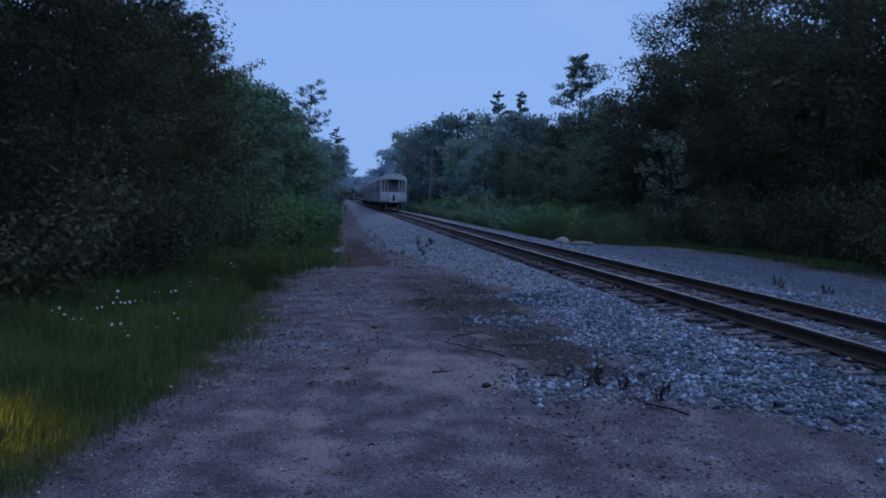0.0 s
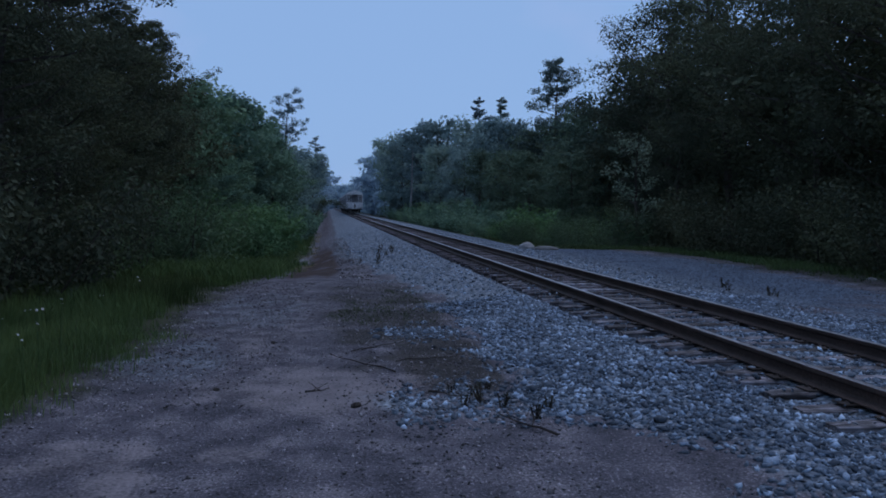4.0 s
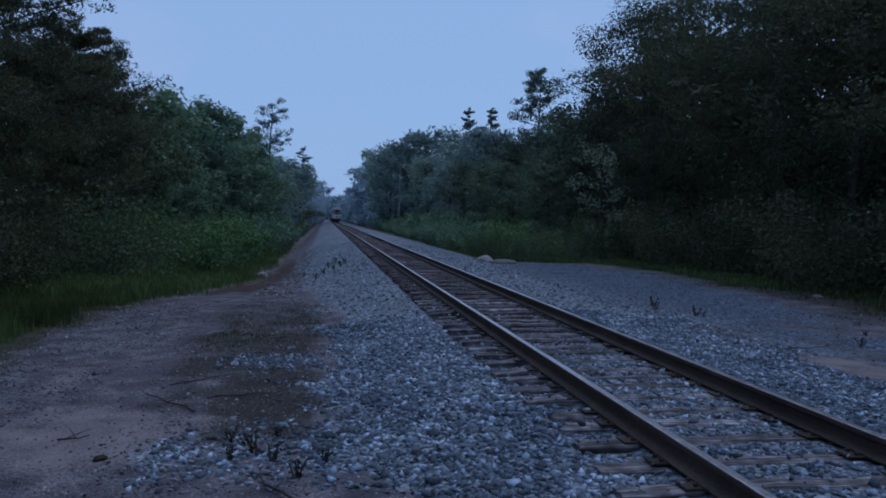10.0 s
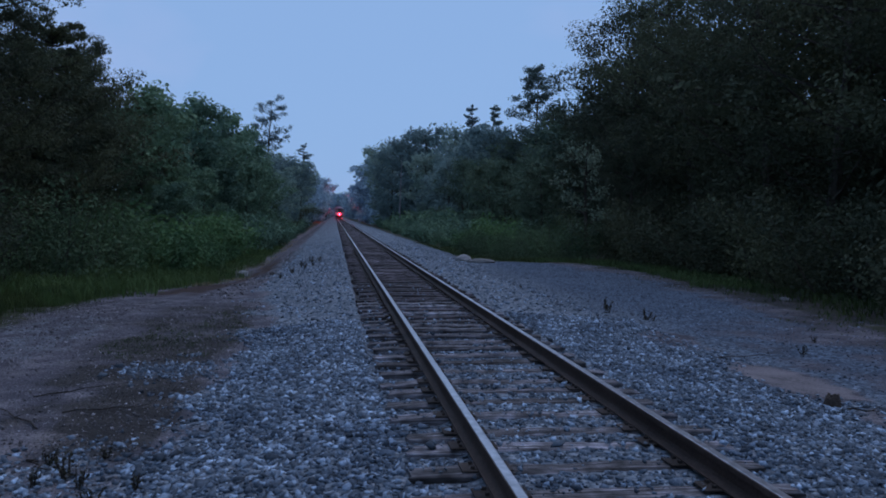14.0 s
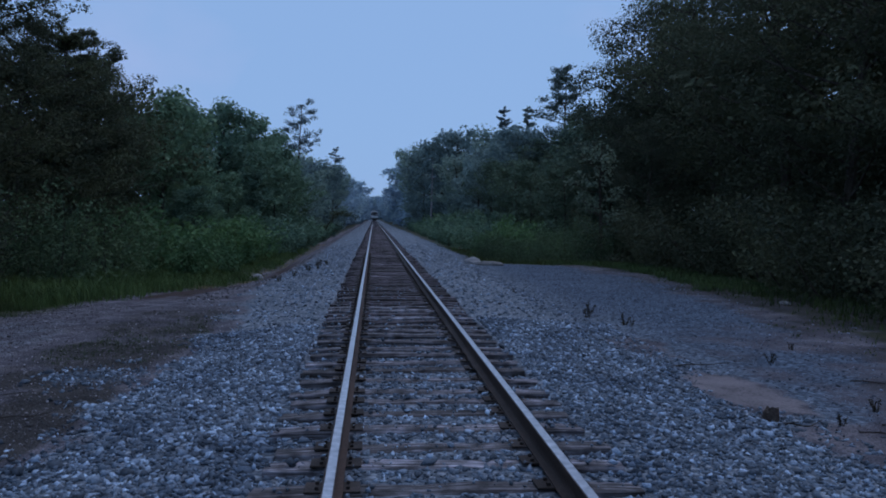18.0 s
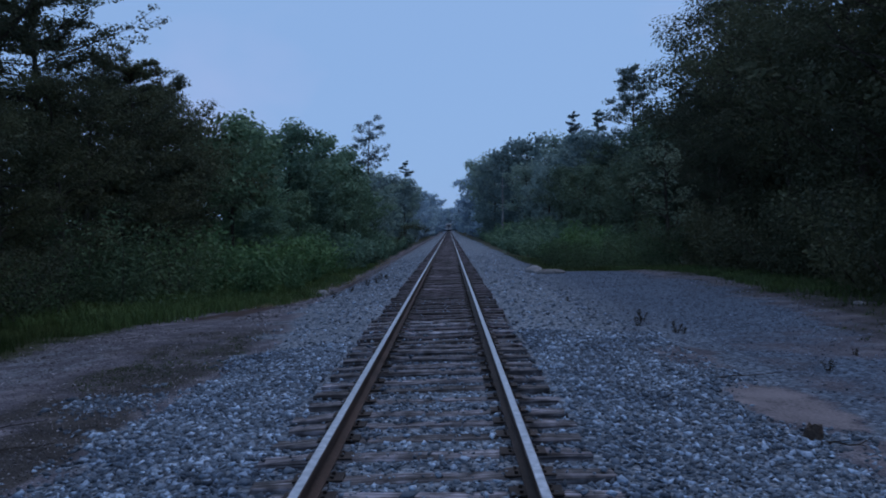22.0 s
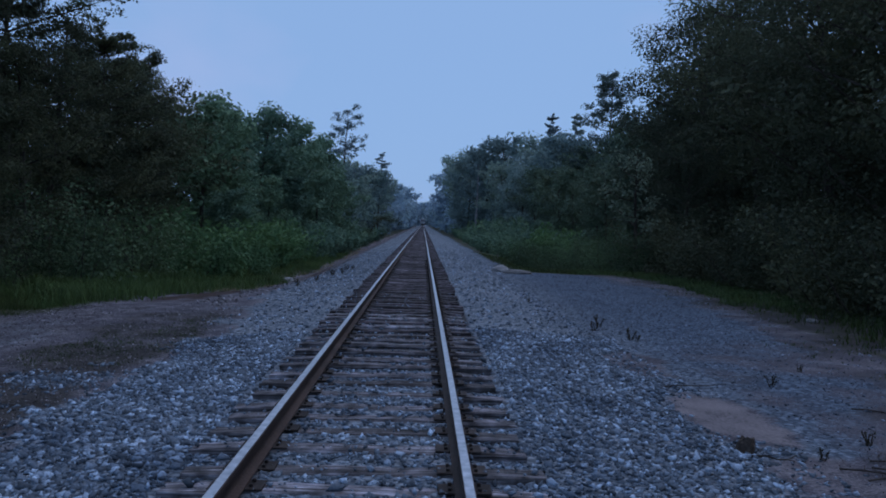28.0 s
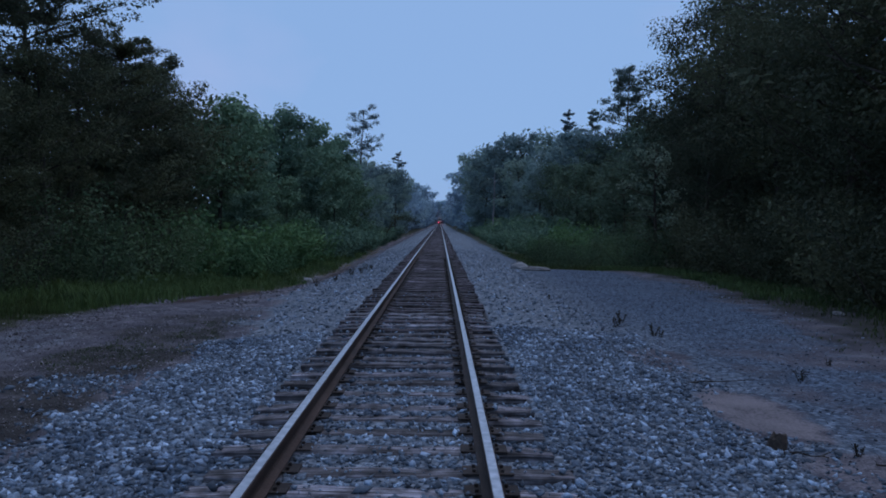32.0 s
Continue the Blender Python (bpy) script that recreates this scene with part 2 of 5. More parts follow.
def sleeper_material(name, gain):
    """Old sleepers: long grain, cracks, patches, a tone of its own for each piece."""
    m, tn, tl_, tb = nodes_of(name)
    t_tc = tn.new("ShaderNodeTexCoord")
    t_mp = tn.new("ShaderNodeMapping")
    t_mp.inputs["Scale"].default_value = (1.2, 26, 26)
    tl_.new(t_tc.outputs["Object"], t_mp.inputs["Vector"])
    t_g = tn.new("ShaderNodeTexNoise")
    t_g.inputs["Scale"].default_value = 1.6
    t_g.inputs["Detail"].default_value = 6
    t_o = tn.new("ShaderNodeObjectInfo")
    tl_.new(t_mp.outputs["Vector"], t_g.inputs["Vector"])
    t_g.noise_dimensions = "4D"
    t_m = tn.new("ShaderNodeMath")
    t_m.operation = "MULTIPLY"
    t_m.inputs[1].default_value = 40
    tl_.new(t_o.outputs["Random"], t_m.inputs[0])
    tl_.new(t_m.outputs["Value"], t_g.inputs["W"])
    t_r = ramp(tn, tl_, t_g.outputs["Fac"], [(0.36, (0.022, 0.02, 0.021)), (0.47, (0.082, 0.076, 0.081)), (0.58, (0.155, 0.147, 0.158)), (0.72, (0.3, 0.29, 0.312))])
    t_r2 = ramp(tn, tl_, t_o.outputs["Random"], [(0.0, (0.6, 0.57, 0.55)), (0.45, (0.95, 0.93, 0.94)), (1.0, (1.6, 1.6, 1.66))])
    t_n = tn.new("ShaderNodeTexNoise")
    t_n.noise_dimensions = "4D"
    t_n.inputs["Scale"].default_value = 7.0
    t_n.inputs["Detail"].default_value = 8.0
    tl_.new(t_tc.outputs["Object"], t_n.inputs["Vector"])
    tl_.new(t_m.outputs["Value"], t_n.inputs["W"])
    t_r3 = ramp(tn, tl_, t_n.outputs["Fac"], [(0.36, (0.4, 0.38, 0.38)), (0.5, (1.0, 1.0, 1.0)), (0.64, (1.7, 1.72, 1.8))])
    t_c = mixc(tn, tl_, 1.0, t_r.outputs["Color"], t_r2.outputs["Color"], "MULTIPLY")
    t_c = mixc(tn, tl_, 1.0, t_c, gain, "MULTIPLY")
    tl_.new(mixc(tn, tl_, 1.0, t_c, t_r3.outputs["Color"], "MULTIPLY"), tb.inputs["Base Color"])
    tb.inputs["Roughness"].default_value = 0.85
    bump(tn, tl_, t_g.outputs["Fac"], tb, 0.9, 0.02)
    return m


M_TIE = sleeper_material("weathered_sleeper", (1.0, 1.0, 1.0))
# Darker copy of the sleeper wood, used more often farther along the line.
M_TIE_DARK = sleeper_material("darker_sleeper", (0.58, 0.52, 0.54))


def ground_material():
    """One ground sheet: forest soil and grass, crushed ballast, oiled dirt road, pale sand, brown ditch; blended by the cover masks."""
    m, n, l, b = nodes_of("ground_cover")
    big, mid, fine = noise_node(n, l, 0.35, 5), noise_node(n, l, 2.2, 6), noise_node(n, l, 34, 6)
    vor = n.new("ShaderNodeTexVoronoi")
    vor.inputs["Scale"].default_value = 17
    tc = n.new("ShaderNodeTexCoord")
    l.new(tc.outputs["Object"], vor.inputs["Vector"])
    att = n.new("ShaderNodeAttribute")
    att.attribute_name = "cover"
    sep = n.new("ShaderNodeSeparateColor")
    l.new(att.outputs["Color"], sep.inputs["Color"])
    soil = ramp(n, l, mid.outputs["Fac"], [(0.3, (0.02, 0.022, 0.014)), (0.7, (0.055, 0.06, 0.03))]).outputs["Color"]
    stone = ramp(n, l, vor.outputs["Color"], [(0.1, (0.102, 0.132, 0.168)), (0.5, (0.192, 0.232, 0.276)), (0.95, (0.362, 0.415, 0.47))]).outputs["Color"]
    gap = ramp(n, l, vor.outputs["Distance"], [(0.3, (1, 1, 1)), (0.75, (0.5, 0.5, 0.5))]).outputs["Color"]
    stone = mixc(n, l, 1.0, stone, gap, "MULTIPLY")
    patch = ramp(n, l, big.outputs["Fac"], [(0.35, (0.86, 0.86, 0.88)), (0.65, (1.12, 1.1, 1.1))]).outputs["Color"]
    stone = mixc(n, l, 1.0, stone, patch, "MULTIPLY")
    att2 = n.new("ShaderNodeAttribute")
    att2.attribute_name = "cover_b"
    sep2 = n.new("ShaderNodeSeparateColor")
    l.new(att2.outputs["Color"], sep2.inputs["Color"])
    # The stone colour turns darker and bluer towards the lot on the right.
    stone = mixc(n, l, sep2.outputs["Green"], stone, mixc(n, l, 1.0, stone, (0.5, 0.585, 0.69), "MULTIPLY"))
    road = ramp(n, l, mid.outputs["Fac"], [(0.32, (0.056, 0.054, 0.066)), (0.5, (0.097, 0.092, 0.11)), (0.68, (0.168, 0.156, 0.175))]).outputs["Color"]
    grit = ramp(n, l, fine.outputs["Fac"], [(0.32, (0.66, 0.66, 0.66)), (0.68, (1.3, 1.3, 1.3))]).outputs["Color"]
    road = mixc(n, l, 1.0, road, grit, "MULTIPLY")
    speck = noise_node(n, l, 60, 4)
    flecks = ramp(n, l, speck.outputs["Fac"], [(0.3, (0.5, 0.5, 0.52)), (0.47, (0.95, 0.95, 0.95)), (0.58, (1.1, 1.1, 1.1)), (0.68, (2.7, 2.6, 2.6))]).outputs["Color"]
    road = mixc(n, l, 1.0, road, flecks, "MULTIPLY")
    sand = ramp(n, l, mid.outputs["Fac"], [(0.3, (0.15, 0.134, 0.145)), (0.7, (0.235, 0.21, 0.223))]).outputs["Color"]
    sand = mixc(n, l, 0.6, sand, mixc(n, l, 1.0, sand, grit, "MULTIPLY"))
    brown = ramp(n, l, mid.outputs["Fac"], [(0.3, (0.024, 0.022, 0.022)), (0.7, (0.056, 0.051, 0.05))]).outputs["Color"]
    brown = mixc(n, l, 1.0, mixc(n, l, 1.0, brown, grit, "MULTIPLY"), flecks, "MULTIPLY")
    ragged = n.new("ShaderNodeMath")
    ragged.operation = "ADD"
    l.new(mid.outputs["Fac"], ragged.inputs[0])
    l.new(fine.outputs["Fac"], ragged.inputs[1])

    def torn(value, amount=0.8, soft=0.14):
        """A cover mask with a ragged, grainy edge."""
        a = n.new("ShaderNodeMath")
        a.operation = "MULTIPLY_ADD"
        a.inputs[1].default_value, a.inputs[2].default_value = amount, -amount
        l.new(ragged.outputs["Value"], a.inputs[0])
        s = n.new("ShaderNodeMath")
        s.operation = "ADD"
        l.new(a.outputs["Value"], s.inputs[0])
        l.new(value, s.inputs[1])
        r = n.new("ShaderNodeMapRange")
        r.interpolation_type = "SMOOTHSTEP"
        r.inputs["From Min"].default_value, r.inputs["From Max"].default_value = 0.45 - soft, 0.45 + soft
        l.new(s.outputs["Value"], r.inputs["Value"])
        return r.outputs["Result"]

    c = mixc(n, l, sep.outputs["Red"], soil, road)
    c = mixc(n, l, torn(sep2.outputs["Red"], 0.7, 0.3), c, brown)
    clay = ramp(n, l, mid.outputs["Fac"], [(0.3, (0.03, 0.0185, 0.0155)), (0.7, (0.068, 0.042, 0.035))]).outputs["Color"]
    c = mixc(n, l, torn(sep2.outputs["Blue"], 0.8, 0.25), c, mixc(n, l, 1.0, clay, grit, "MULTIPLY"))
    c = mixc(n, l, torn(sep.outputs["Blue"], 0.8, 0.3), c, sand)
    gravel = torn(sep.outputs["Green"], 0.7, 0.25)
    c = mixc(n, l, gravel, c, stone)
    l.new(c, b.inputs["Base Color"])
    b.inputs["Roughness"].default_value = 0.9
    b.inputs["Specular IOR Level"].default_value = 0.2
    hm = n.new("ShaderNodeMix")
    hm.data_type = "FLOAT"
    l.new(gravel, hm.inputs["Factor"])
    l.new(fine.outputs["Fac"], hm.inputs["A"])
    inv = n.new("ShaderNodeMath")
    inv.operation = "MULTIPLY_ADD"
    inv.inputs[1].default_value, inv.inputs[2].default_value = -2.2, 1.6
    l.new(vor.outputs["Distance"], inv.inputs[0])
    l.new(inv.outputs["Value"], hm.inputs["B"])
    bump(n, l, hm.outputs["Result"], b, 0.7, 0.02)
    return m


M_GROUND = ground_material()


# ---- building helpers ----
def mesh_from(name, verts, faces, material):
    me = bpy.data.meshes.new(name)
    me.from_pydata([tuple(v) for v in verts], [], [tuple(f) for f in faces])
    me.materials.append(material)
    return me


def quick_mesh(name, verts, faces, material, smooth=False):
    """Numpy vertices (n, 3) and faces (m, k) to a mesh."""
    me = bpy.data.meshes.new(name)
    verts, faces = np.asarray(verts, dtype=np.float32), np.asarray(faces, dtype=np.int32)
    m, k = faces.shape
    me.vertices.add(len(verts))
    me.vertices.foreach_set("co", verts.ravel())
    me.loops.add(m * k)
    me.loops.foreach_set("vertex_index", faces.ravel())
    me.polygons.add(m)
    me.polygons.foreach_set("loop_start", np.arange(0, m * k, k, dtype=np.int32))
    me.polygons.foreach_set("loop_total", np.full(m, k, dtype=np.int32))
    if smooth:
        me.polygons.foreach_set("use_smooth", np.ones(m, dtype=bool))
    me.update(calc_edges=True)
    me.materials.append(material)
    return me


def part(name, bm, material, parent=None, label=""):
    """Links a bmesh as one mesh object under a thing or a part."""
    me = bpy.data.meshes.new(name)
    bm.to_mesh(me)
    bm.free()
    me.materials.append(material)
    ob = new(name, me)
    ob.parent = parent
    return tagged(ob, label)


def block(bm, x0, x1, y0, y1, z0, z1, bevel=0.0):
    made = bmesh.ops.create_cube(bm, size=1)
    for v in made["verts"]:
        v.co = Vector(((x0 + x1) / 2 + v.co.x * (x1 - x0), (y0 + y1) / 2 + v.co.y * (y1 - y0), (z0 + z1) / 2 + v.co.z * (z1 - z0)))
    if bevel:
        edges = list({e for v in made["verts"] for e in v.link_edges})
        bmesh.ops.bevel(bm, geom=edges, offset=bevel, segments=1, affect="EDGES")


def tube(bm, a, b, ra, rb, sides=6):
    a, b = Vector(a), Vector(b)
    d = (b - a).normalized()
    u = d.orthogonal().normalized()
    w = d.cross(u)
    rings = []
    for p, r in ((a, ra), (b, rb)):
        rings.append([bm.verts.new(p + r * (math.cos(2 * math.pi * i / sides) * u + math.sin(2 * math.pi * i / sides) * w)) for i in range(sides)])
    for i in range(sides):
        j = (i + 1) % sides
        bm.faces.new((rings[0][i], rings[0][j], rings[1][j], rings[1][i]))
    bm.faces.new(rings[0][::-1])
    bm.faces.new(rings[1])


def prism(bm, profile, y0, y1):
    """Extrudes an x-z profile from y0 to y1."""
    a = [bm.verts.new((x, y0, z)) for x, z in profile]
    b = [bm.verts.new((x, y1, z)) for x, z in profile]
    k = len(profile)
    for i in range(k):
        j = (i + 1) % k
        bm.faces.new((a[i], a[j], b[j], b[i]))
    bm.faces.new(a[::-1])
    bm.faces.new(b)


def smooth_step(v, a, b):
    t = np.clip((v - a) / (b - a), 0, 1)
    return t * t * (3 - 2 * t)


# ---- the ground ----
WAVES = np.random.RandomState(3).uniform(-1, 1, (14, 4))


def ripple(x, y, scale):
    """Smooth irregular field of about -1 to 1."""
    s = 0
    for a, b, c, d in WAVES:
        f = (0.5 + abs(c) * 1.6) / scale
        s = s + np.sin(f * (a * x + b * y) * 3 + d * 9)
    return s / 5.0


def verge_left(y):
    """Where the road apron and the ditch end on the left."""
    return np.interp(y, [-30, 5, 6.6, 8, 10, 15, 18, 20, 24, 30, 200], [-9.5, -8.4, -8.1, -7.8, -7.4, -7.6, -7.3, -7.0, -6.9, -7.1, -7.0])


def ballast_left(y):
    return np.interp(y, [-30, 4, 5.4, 6.3, 7.0, 8.5, 10, 13, 17, 22, 30, 45, 90], [-1.9, -2.0, -2.3, -2.8, -3.05, -3.15, -3.1, -3.0, -3.2, -3.65, -4.1, -4.7, -4.5])


def lot_right(y):
    """Where the gravel ends on the right."""
    return np.interp(y, [-30, 12, 14, 18, 22, 27, 31, 33, 34.2, 35, 37, 45, 200], [7.6, 7.7, 7.9, 8.5, 8.9, 9.3, 9.2, 8.7, 7.6, 5.6, 4.7, 4.6, 4.0])


def height(x, y):
    x, y = np.asarray(x, dtype=float), np.asarray(y, dtype=float)
    z = np.full(np.broadcast(x, y).shape, -0.21)
    left = -0.25 - 0.155 * smooth_step(-x, 1.5, 3.2) - 0.03 * smooth_step(-x, 4, 8)
    bank = np.interp(-x, [1.4, 2.0, 3.0, 4.5, 6.0, 6.9, 8.5, 11.0], [-0.25, -0.34, -0.6, -1.08, -1.66, -1.74, -1.3, -0.95])
    far = smooth_step(y, 17.5, 43)
    left = left * (1 - far) + bank * far
    right = -0.25 - 0.095 * smooth_step(x, 1.5, 3.4)
    right = right - 0.5 * smooth_step(y, 33, 44) * smooth_step(x, 3.4, 6.5) - 0.1 * smooth_step(x, 9, 14)
    z = np.where(x < -1.3, left, np.where(x > 1.3, right, -0.207 - 0.05 * smooth_step(y, 9.5, 13)))
    z = np.where((np.abs(x) > 0.86) & (np.abs(x) < 1.4), -0.25 - 0.04 * smooth_step(y, 8, 12), z)
    rough = 0.02 * ripple(x, y, 1.6) + 0.01 * ripple(y, x, 0.5)
    z = z + rough * smooth_step(np.abs(x), 1.5, 3.0)
    z = z + 0.25 * ripple(x, y, 14) * smooth_step(np.abs(x), 10, 20)
    return z


def blot(x, y, cx, cy, rx, ry, edge=0.35):
    d = np.sqrt(((x - cx) / rx) ** 2 + ((y - cy) / ry) ** 2) + 0.22 * ripple(x * 1.3 + 5, y * 1.3, 0.55)
    return 1 - smooth_step(d, 1 - edge, 1 + edge)


def covers(x, y):
    """Shares of road dirt, ballast, sand and brown soil."""
    j = 0.24 * ripple(x, y, 0.7) + 0.3 * ripple(y * 0.9, x * 1.3, 0.32)
    track = (x > ballast_left(y) + j) & (x < 3.1 + j)
    ballast = smooth_step(x - ballast_left(y) + j, -0.4, 0.45) * smooth_step(lot_right(y) + j * 1.5 - x, -0.3, 0.5)
    worn = np.maximum(blot(x, y, 3.68, 10.2, 0.46, 1.3), blot(x, y, 3.9, 8.3, 0.7, 0.7) * 0.8)
    worn = np.maximum(worn, 0.75 * blot(x, y, 3.6, 13.4, 0.5, 1.4))
    worn = np.maximum(worn, 0.4 * blot(x, y, 6.4, 14.5, 1.8, 1.6))
    worn = np.maximum(worn, 0.5 * blot(x, y, 6.5, 9.0, 2.0, 2.5))
    ballast = ballast * (1 - worn)
    ballast = ballast * (1 - (0.14 * ripple(x, y, 1.5)).clip(0, 1) * smooth_step(x, 3.6, 6.0) * (1 - smooth_step(y, 34, 38)))
    ballast = ballast * (1 - (0.5 + 0.4 * ripple(x, y, 1.1)).clip(0, 1) * smooth_step(x, 3.7, 4.8) * (1 - smooth_step(y, 11, 17)))
    ballast = ballast * (1 - (0.35 + 0.45 * ripple(x, y, 0.9)).clip(0, 1) * smooth_step(x, 5.5, 8.5))
    ballast = ballast * (1 - (0.3 + 0.55 * smooth_step(y, 9.5, 15)) * (np.abs(x) < 1.33 + 0.05 * ripple(x, y, 0.4)))
    extra = np.maximum((0.42 + 0.25 * ripple(x, y, 0.3)) * blot(x, y, -3.9, 7.6, 0.95, 0.75, 0.5), 0.5 * blot(x, y, -3.75, 11.4, 0.6, 0.5, 0.7))
    extra = np.maximum(extra, 0.42 * blot(x, y, -7.0, 9.9, 0.75, 1.6))
    extra = np.maximum(extra, 0.35 * blot(x, y, -6.5, 14.5, 1.0, 2.6))
    ballast = np.maximum(ballast, extra * (x < ballast_left(y) + 0.3))
    road = smooth_step(x - verge_left(y) + j, -0.15, 0.3) * smooth_step(lot_right(y) + j - x, -0.3, 0.4)
    sand = np.maximum((0.72 + 0.2 * ripple(x, y, 0.5)) * blot(x, y, -5.3, 8.3, 1.1, 0.95, 0.6), 0.72 * blot(x, y, 3.68, 10.2, 0.4, 1.15))
    sand = np.maximum(sand, (0.5 + 0.25 * ripple(x, y, 0.4)) * np.maximum(np.maximum(blot(x, y, -7.0, 6.3, 0.6, 0.4), blot(x, y, -6.55, 5.5, 0.3, 0.7)), blot(x, y, -5.9, 6.2, 0.35, 0.25)))
    sand = np.maximum(sand, 0.6 * np.maximum(0.5 * blot(x, y, -6.0, 11.5, 0.5, 2.5), 0.7 * blot(x, y, 3.8, 8.4, 0.5, 0.5)))
    sand = np.maximum(sand, 0.15 * blot(x, y, -5.3, 14.2, 0.7, 2.5))
    brown = np.maximum(blot(x, y, -3.8, 9.2, 0.55, 1.5), 0.9 * blot(x, y, -3.9, 12.6, 0.5, 1.6))
    inner, outer = np.interp(y, [20, 27, 41, 55], [5.1, 4.8, 4.9, 5.1]), np.interp(y, [20, 27, 40, 55], [6.3, 6.4, 6.2, 6.0])
    clay = (smooth_step(y, 19, 23) * smooth_step(-x, inner - 0.3, inner + 0.2) * (1 - smooth_step(-x, outer - 0.2, outer + 0.3)) * (1 - 0.6 * smooth_step(y, 42, 56)) * (0.9 + 0.6 * ripple(x, y, 0.6)).clip(0, 1))
    brown = np.maximum(brown, 0.5 * blot(x, y, 4.6, 12.2, 1.2, 0.6))
    brown = np.maximum(brown, (0.3 + 0.5 * smooth_step(y, 9.5, 15)) * (np.abs(x) < 1.33))
    brown = np.maximum(brown, (0.42 + 0.35 * ripple(x, y, 0.9)) * smooth_step(x, 3.9, 5.0) * (1 - smooth_step(y, 9.5, 13)))
    brown = np.maximum(brown, (0.62 + 0.4 * ripple(x, y, 0.55) + 0.35 * ripple(y, x, 0.25)) * smooth_step(-x, 3.0, 3.5) * (1 - 0.7 * smooth_step(-x, 4.6, 5.6)) * smooth_step(y, 8.2, 9.6) * (1 - smooth_step(y, 17, 21)))
    # Lot rim: brown soil, with the trees' shade put into its darker colour.
    rim = lot_right(y) - x
    brown = np.maximum(brown, (0.5 + 0.45 * ripple(x, y, 0.8)) * (1 - smooth_step(rim, 0.2, 2.4)) * (x > 3) * (y < 40))
    ballast = ballast * np.where((x > 3) & (y < 40), 0.15 + 0.85 * smooth_step(rim + 0.5 * ripple(x, y, 0.6), 0.0, 2.2), 1.0)
    sand = np.maximum(sand, 0.7 * smooth_step(y, 24, 34) * smooth_step(-x, outer, outer + 0.6) * (1 - smooth_step(-x, 6.8, 7.8)) * (0.6 + 0.7 * ripple(x, y, 0.7)))
    return road, ballast, np.clip(sand, 0, 1), np.clip(brown, 0, 1), clay


def spaced(stops):
    out = []
    for (a, _), (b, step) in zip(stops, stops[1:]):
        out.extend(np.arange(a, b - step * 0.25, step))
    return np.array(out + [stops[-1][0]])


gx = spaced([(-2500, 0), (-200, 230), (-40, 16), (-13, 1.5), (11.5, 0.13), (40, 1.5), (200, 16), (2500, 230)])
gy = spaced([(-2500, 0), (-200, 230), (-20, 12), (3, 1.5), (24, 0.13), (60, 0.6), (300, 8), (700, 40), (3500, 280)])
GX, GY = np.meshgrid(gx, gy)
GZ = height(GX, GY)
nx, ny = len(gx), len(gy)
idx = np.arange(nx * ny).reshape(ny, nx)
faces = np.stack([idx[:-1, :-1], idx[:-1, 1:], idx[1:, 1:], idx[1:, :-1]], -1).reshape(-1, 4)
gm = quick_mesh("ground", np.stack([GX, GY, GZ], -1).reshape(-1, 3), faces, M_GROUND, True)
c_road, c_ball, c_sand, c_brown, c_clay = covers(GX.ravel(), GY.ravel())
ca = gm.color_attributes.new("cover", "FLOAT_COLOR", "POINT")
ca.data.foreach_set("color", np.stack([c_road, c_ball, c_sand, np.ones_like(c_road)], -1).astype(np.float32).ravel())
cb = gm.color_attributes.new("cover_b", "FLOAT_COLOR", "POINT")
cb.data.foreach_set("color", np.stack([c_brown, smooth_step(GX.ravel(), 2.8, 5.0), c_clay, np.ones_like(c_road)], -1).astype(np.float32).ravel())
tagged(new("ground", gm), "dirt road apron, crushed stone and forest floor", "ground", kind="structure")


# ---- the track ----
track = tagged(new("railway_track"), "single railway track on weathered wooden sleepers in grey ballast", "railway track", kind="structure")
RAIL_FAR = 900.0


def rail_profile(x):
    """Foot and web of a flat-bottomed rail, the head's top left open to the worn strip."""
    right = [(0.07, -0.17), (0.07, -0.16), (0.016, -0.14), (0.009, -0.125), (0.009, -0.055), (0.036, -0.04), (0.036, -0.006), (0.03, -0.002)]
    return [(x + a, b) for a, b in right] + [(x - a, b) for a, b in reversed(right)]


for side in (-0.755, 0.755):
    bm = bmesh.new()
    prism(bm, rail_profile(side), -60, RAIL_FAR)
    rail = part("rail", bm, M_RAIL, track, "rust-brown steel rail with a bright worn top")
    bm = bmesh.new()
    s = 1 if side < 0 else -1
    prism(bm, [(side - 0.031, -0.001), (side - 0.027, 0.0015), (side + 0.027, 0.0015), (side + 0.031, -0.001)], -60, RAIL_FAR)
    part("running_surface", bm, M_HEAD, rail, "polished grey steel running surface")


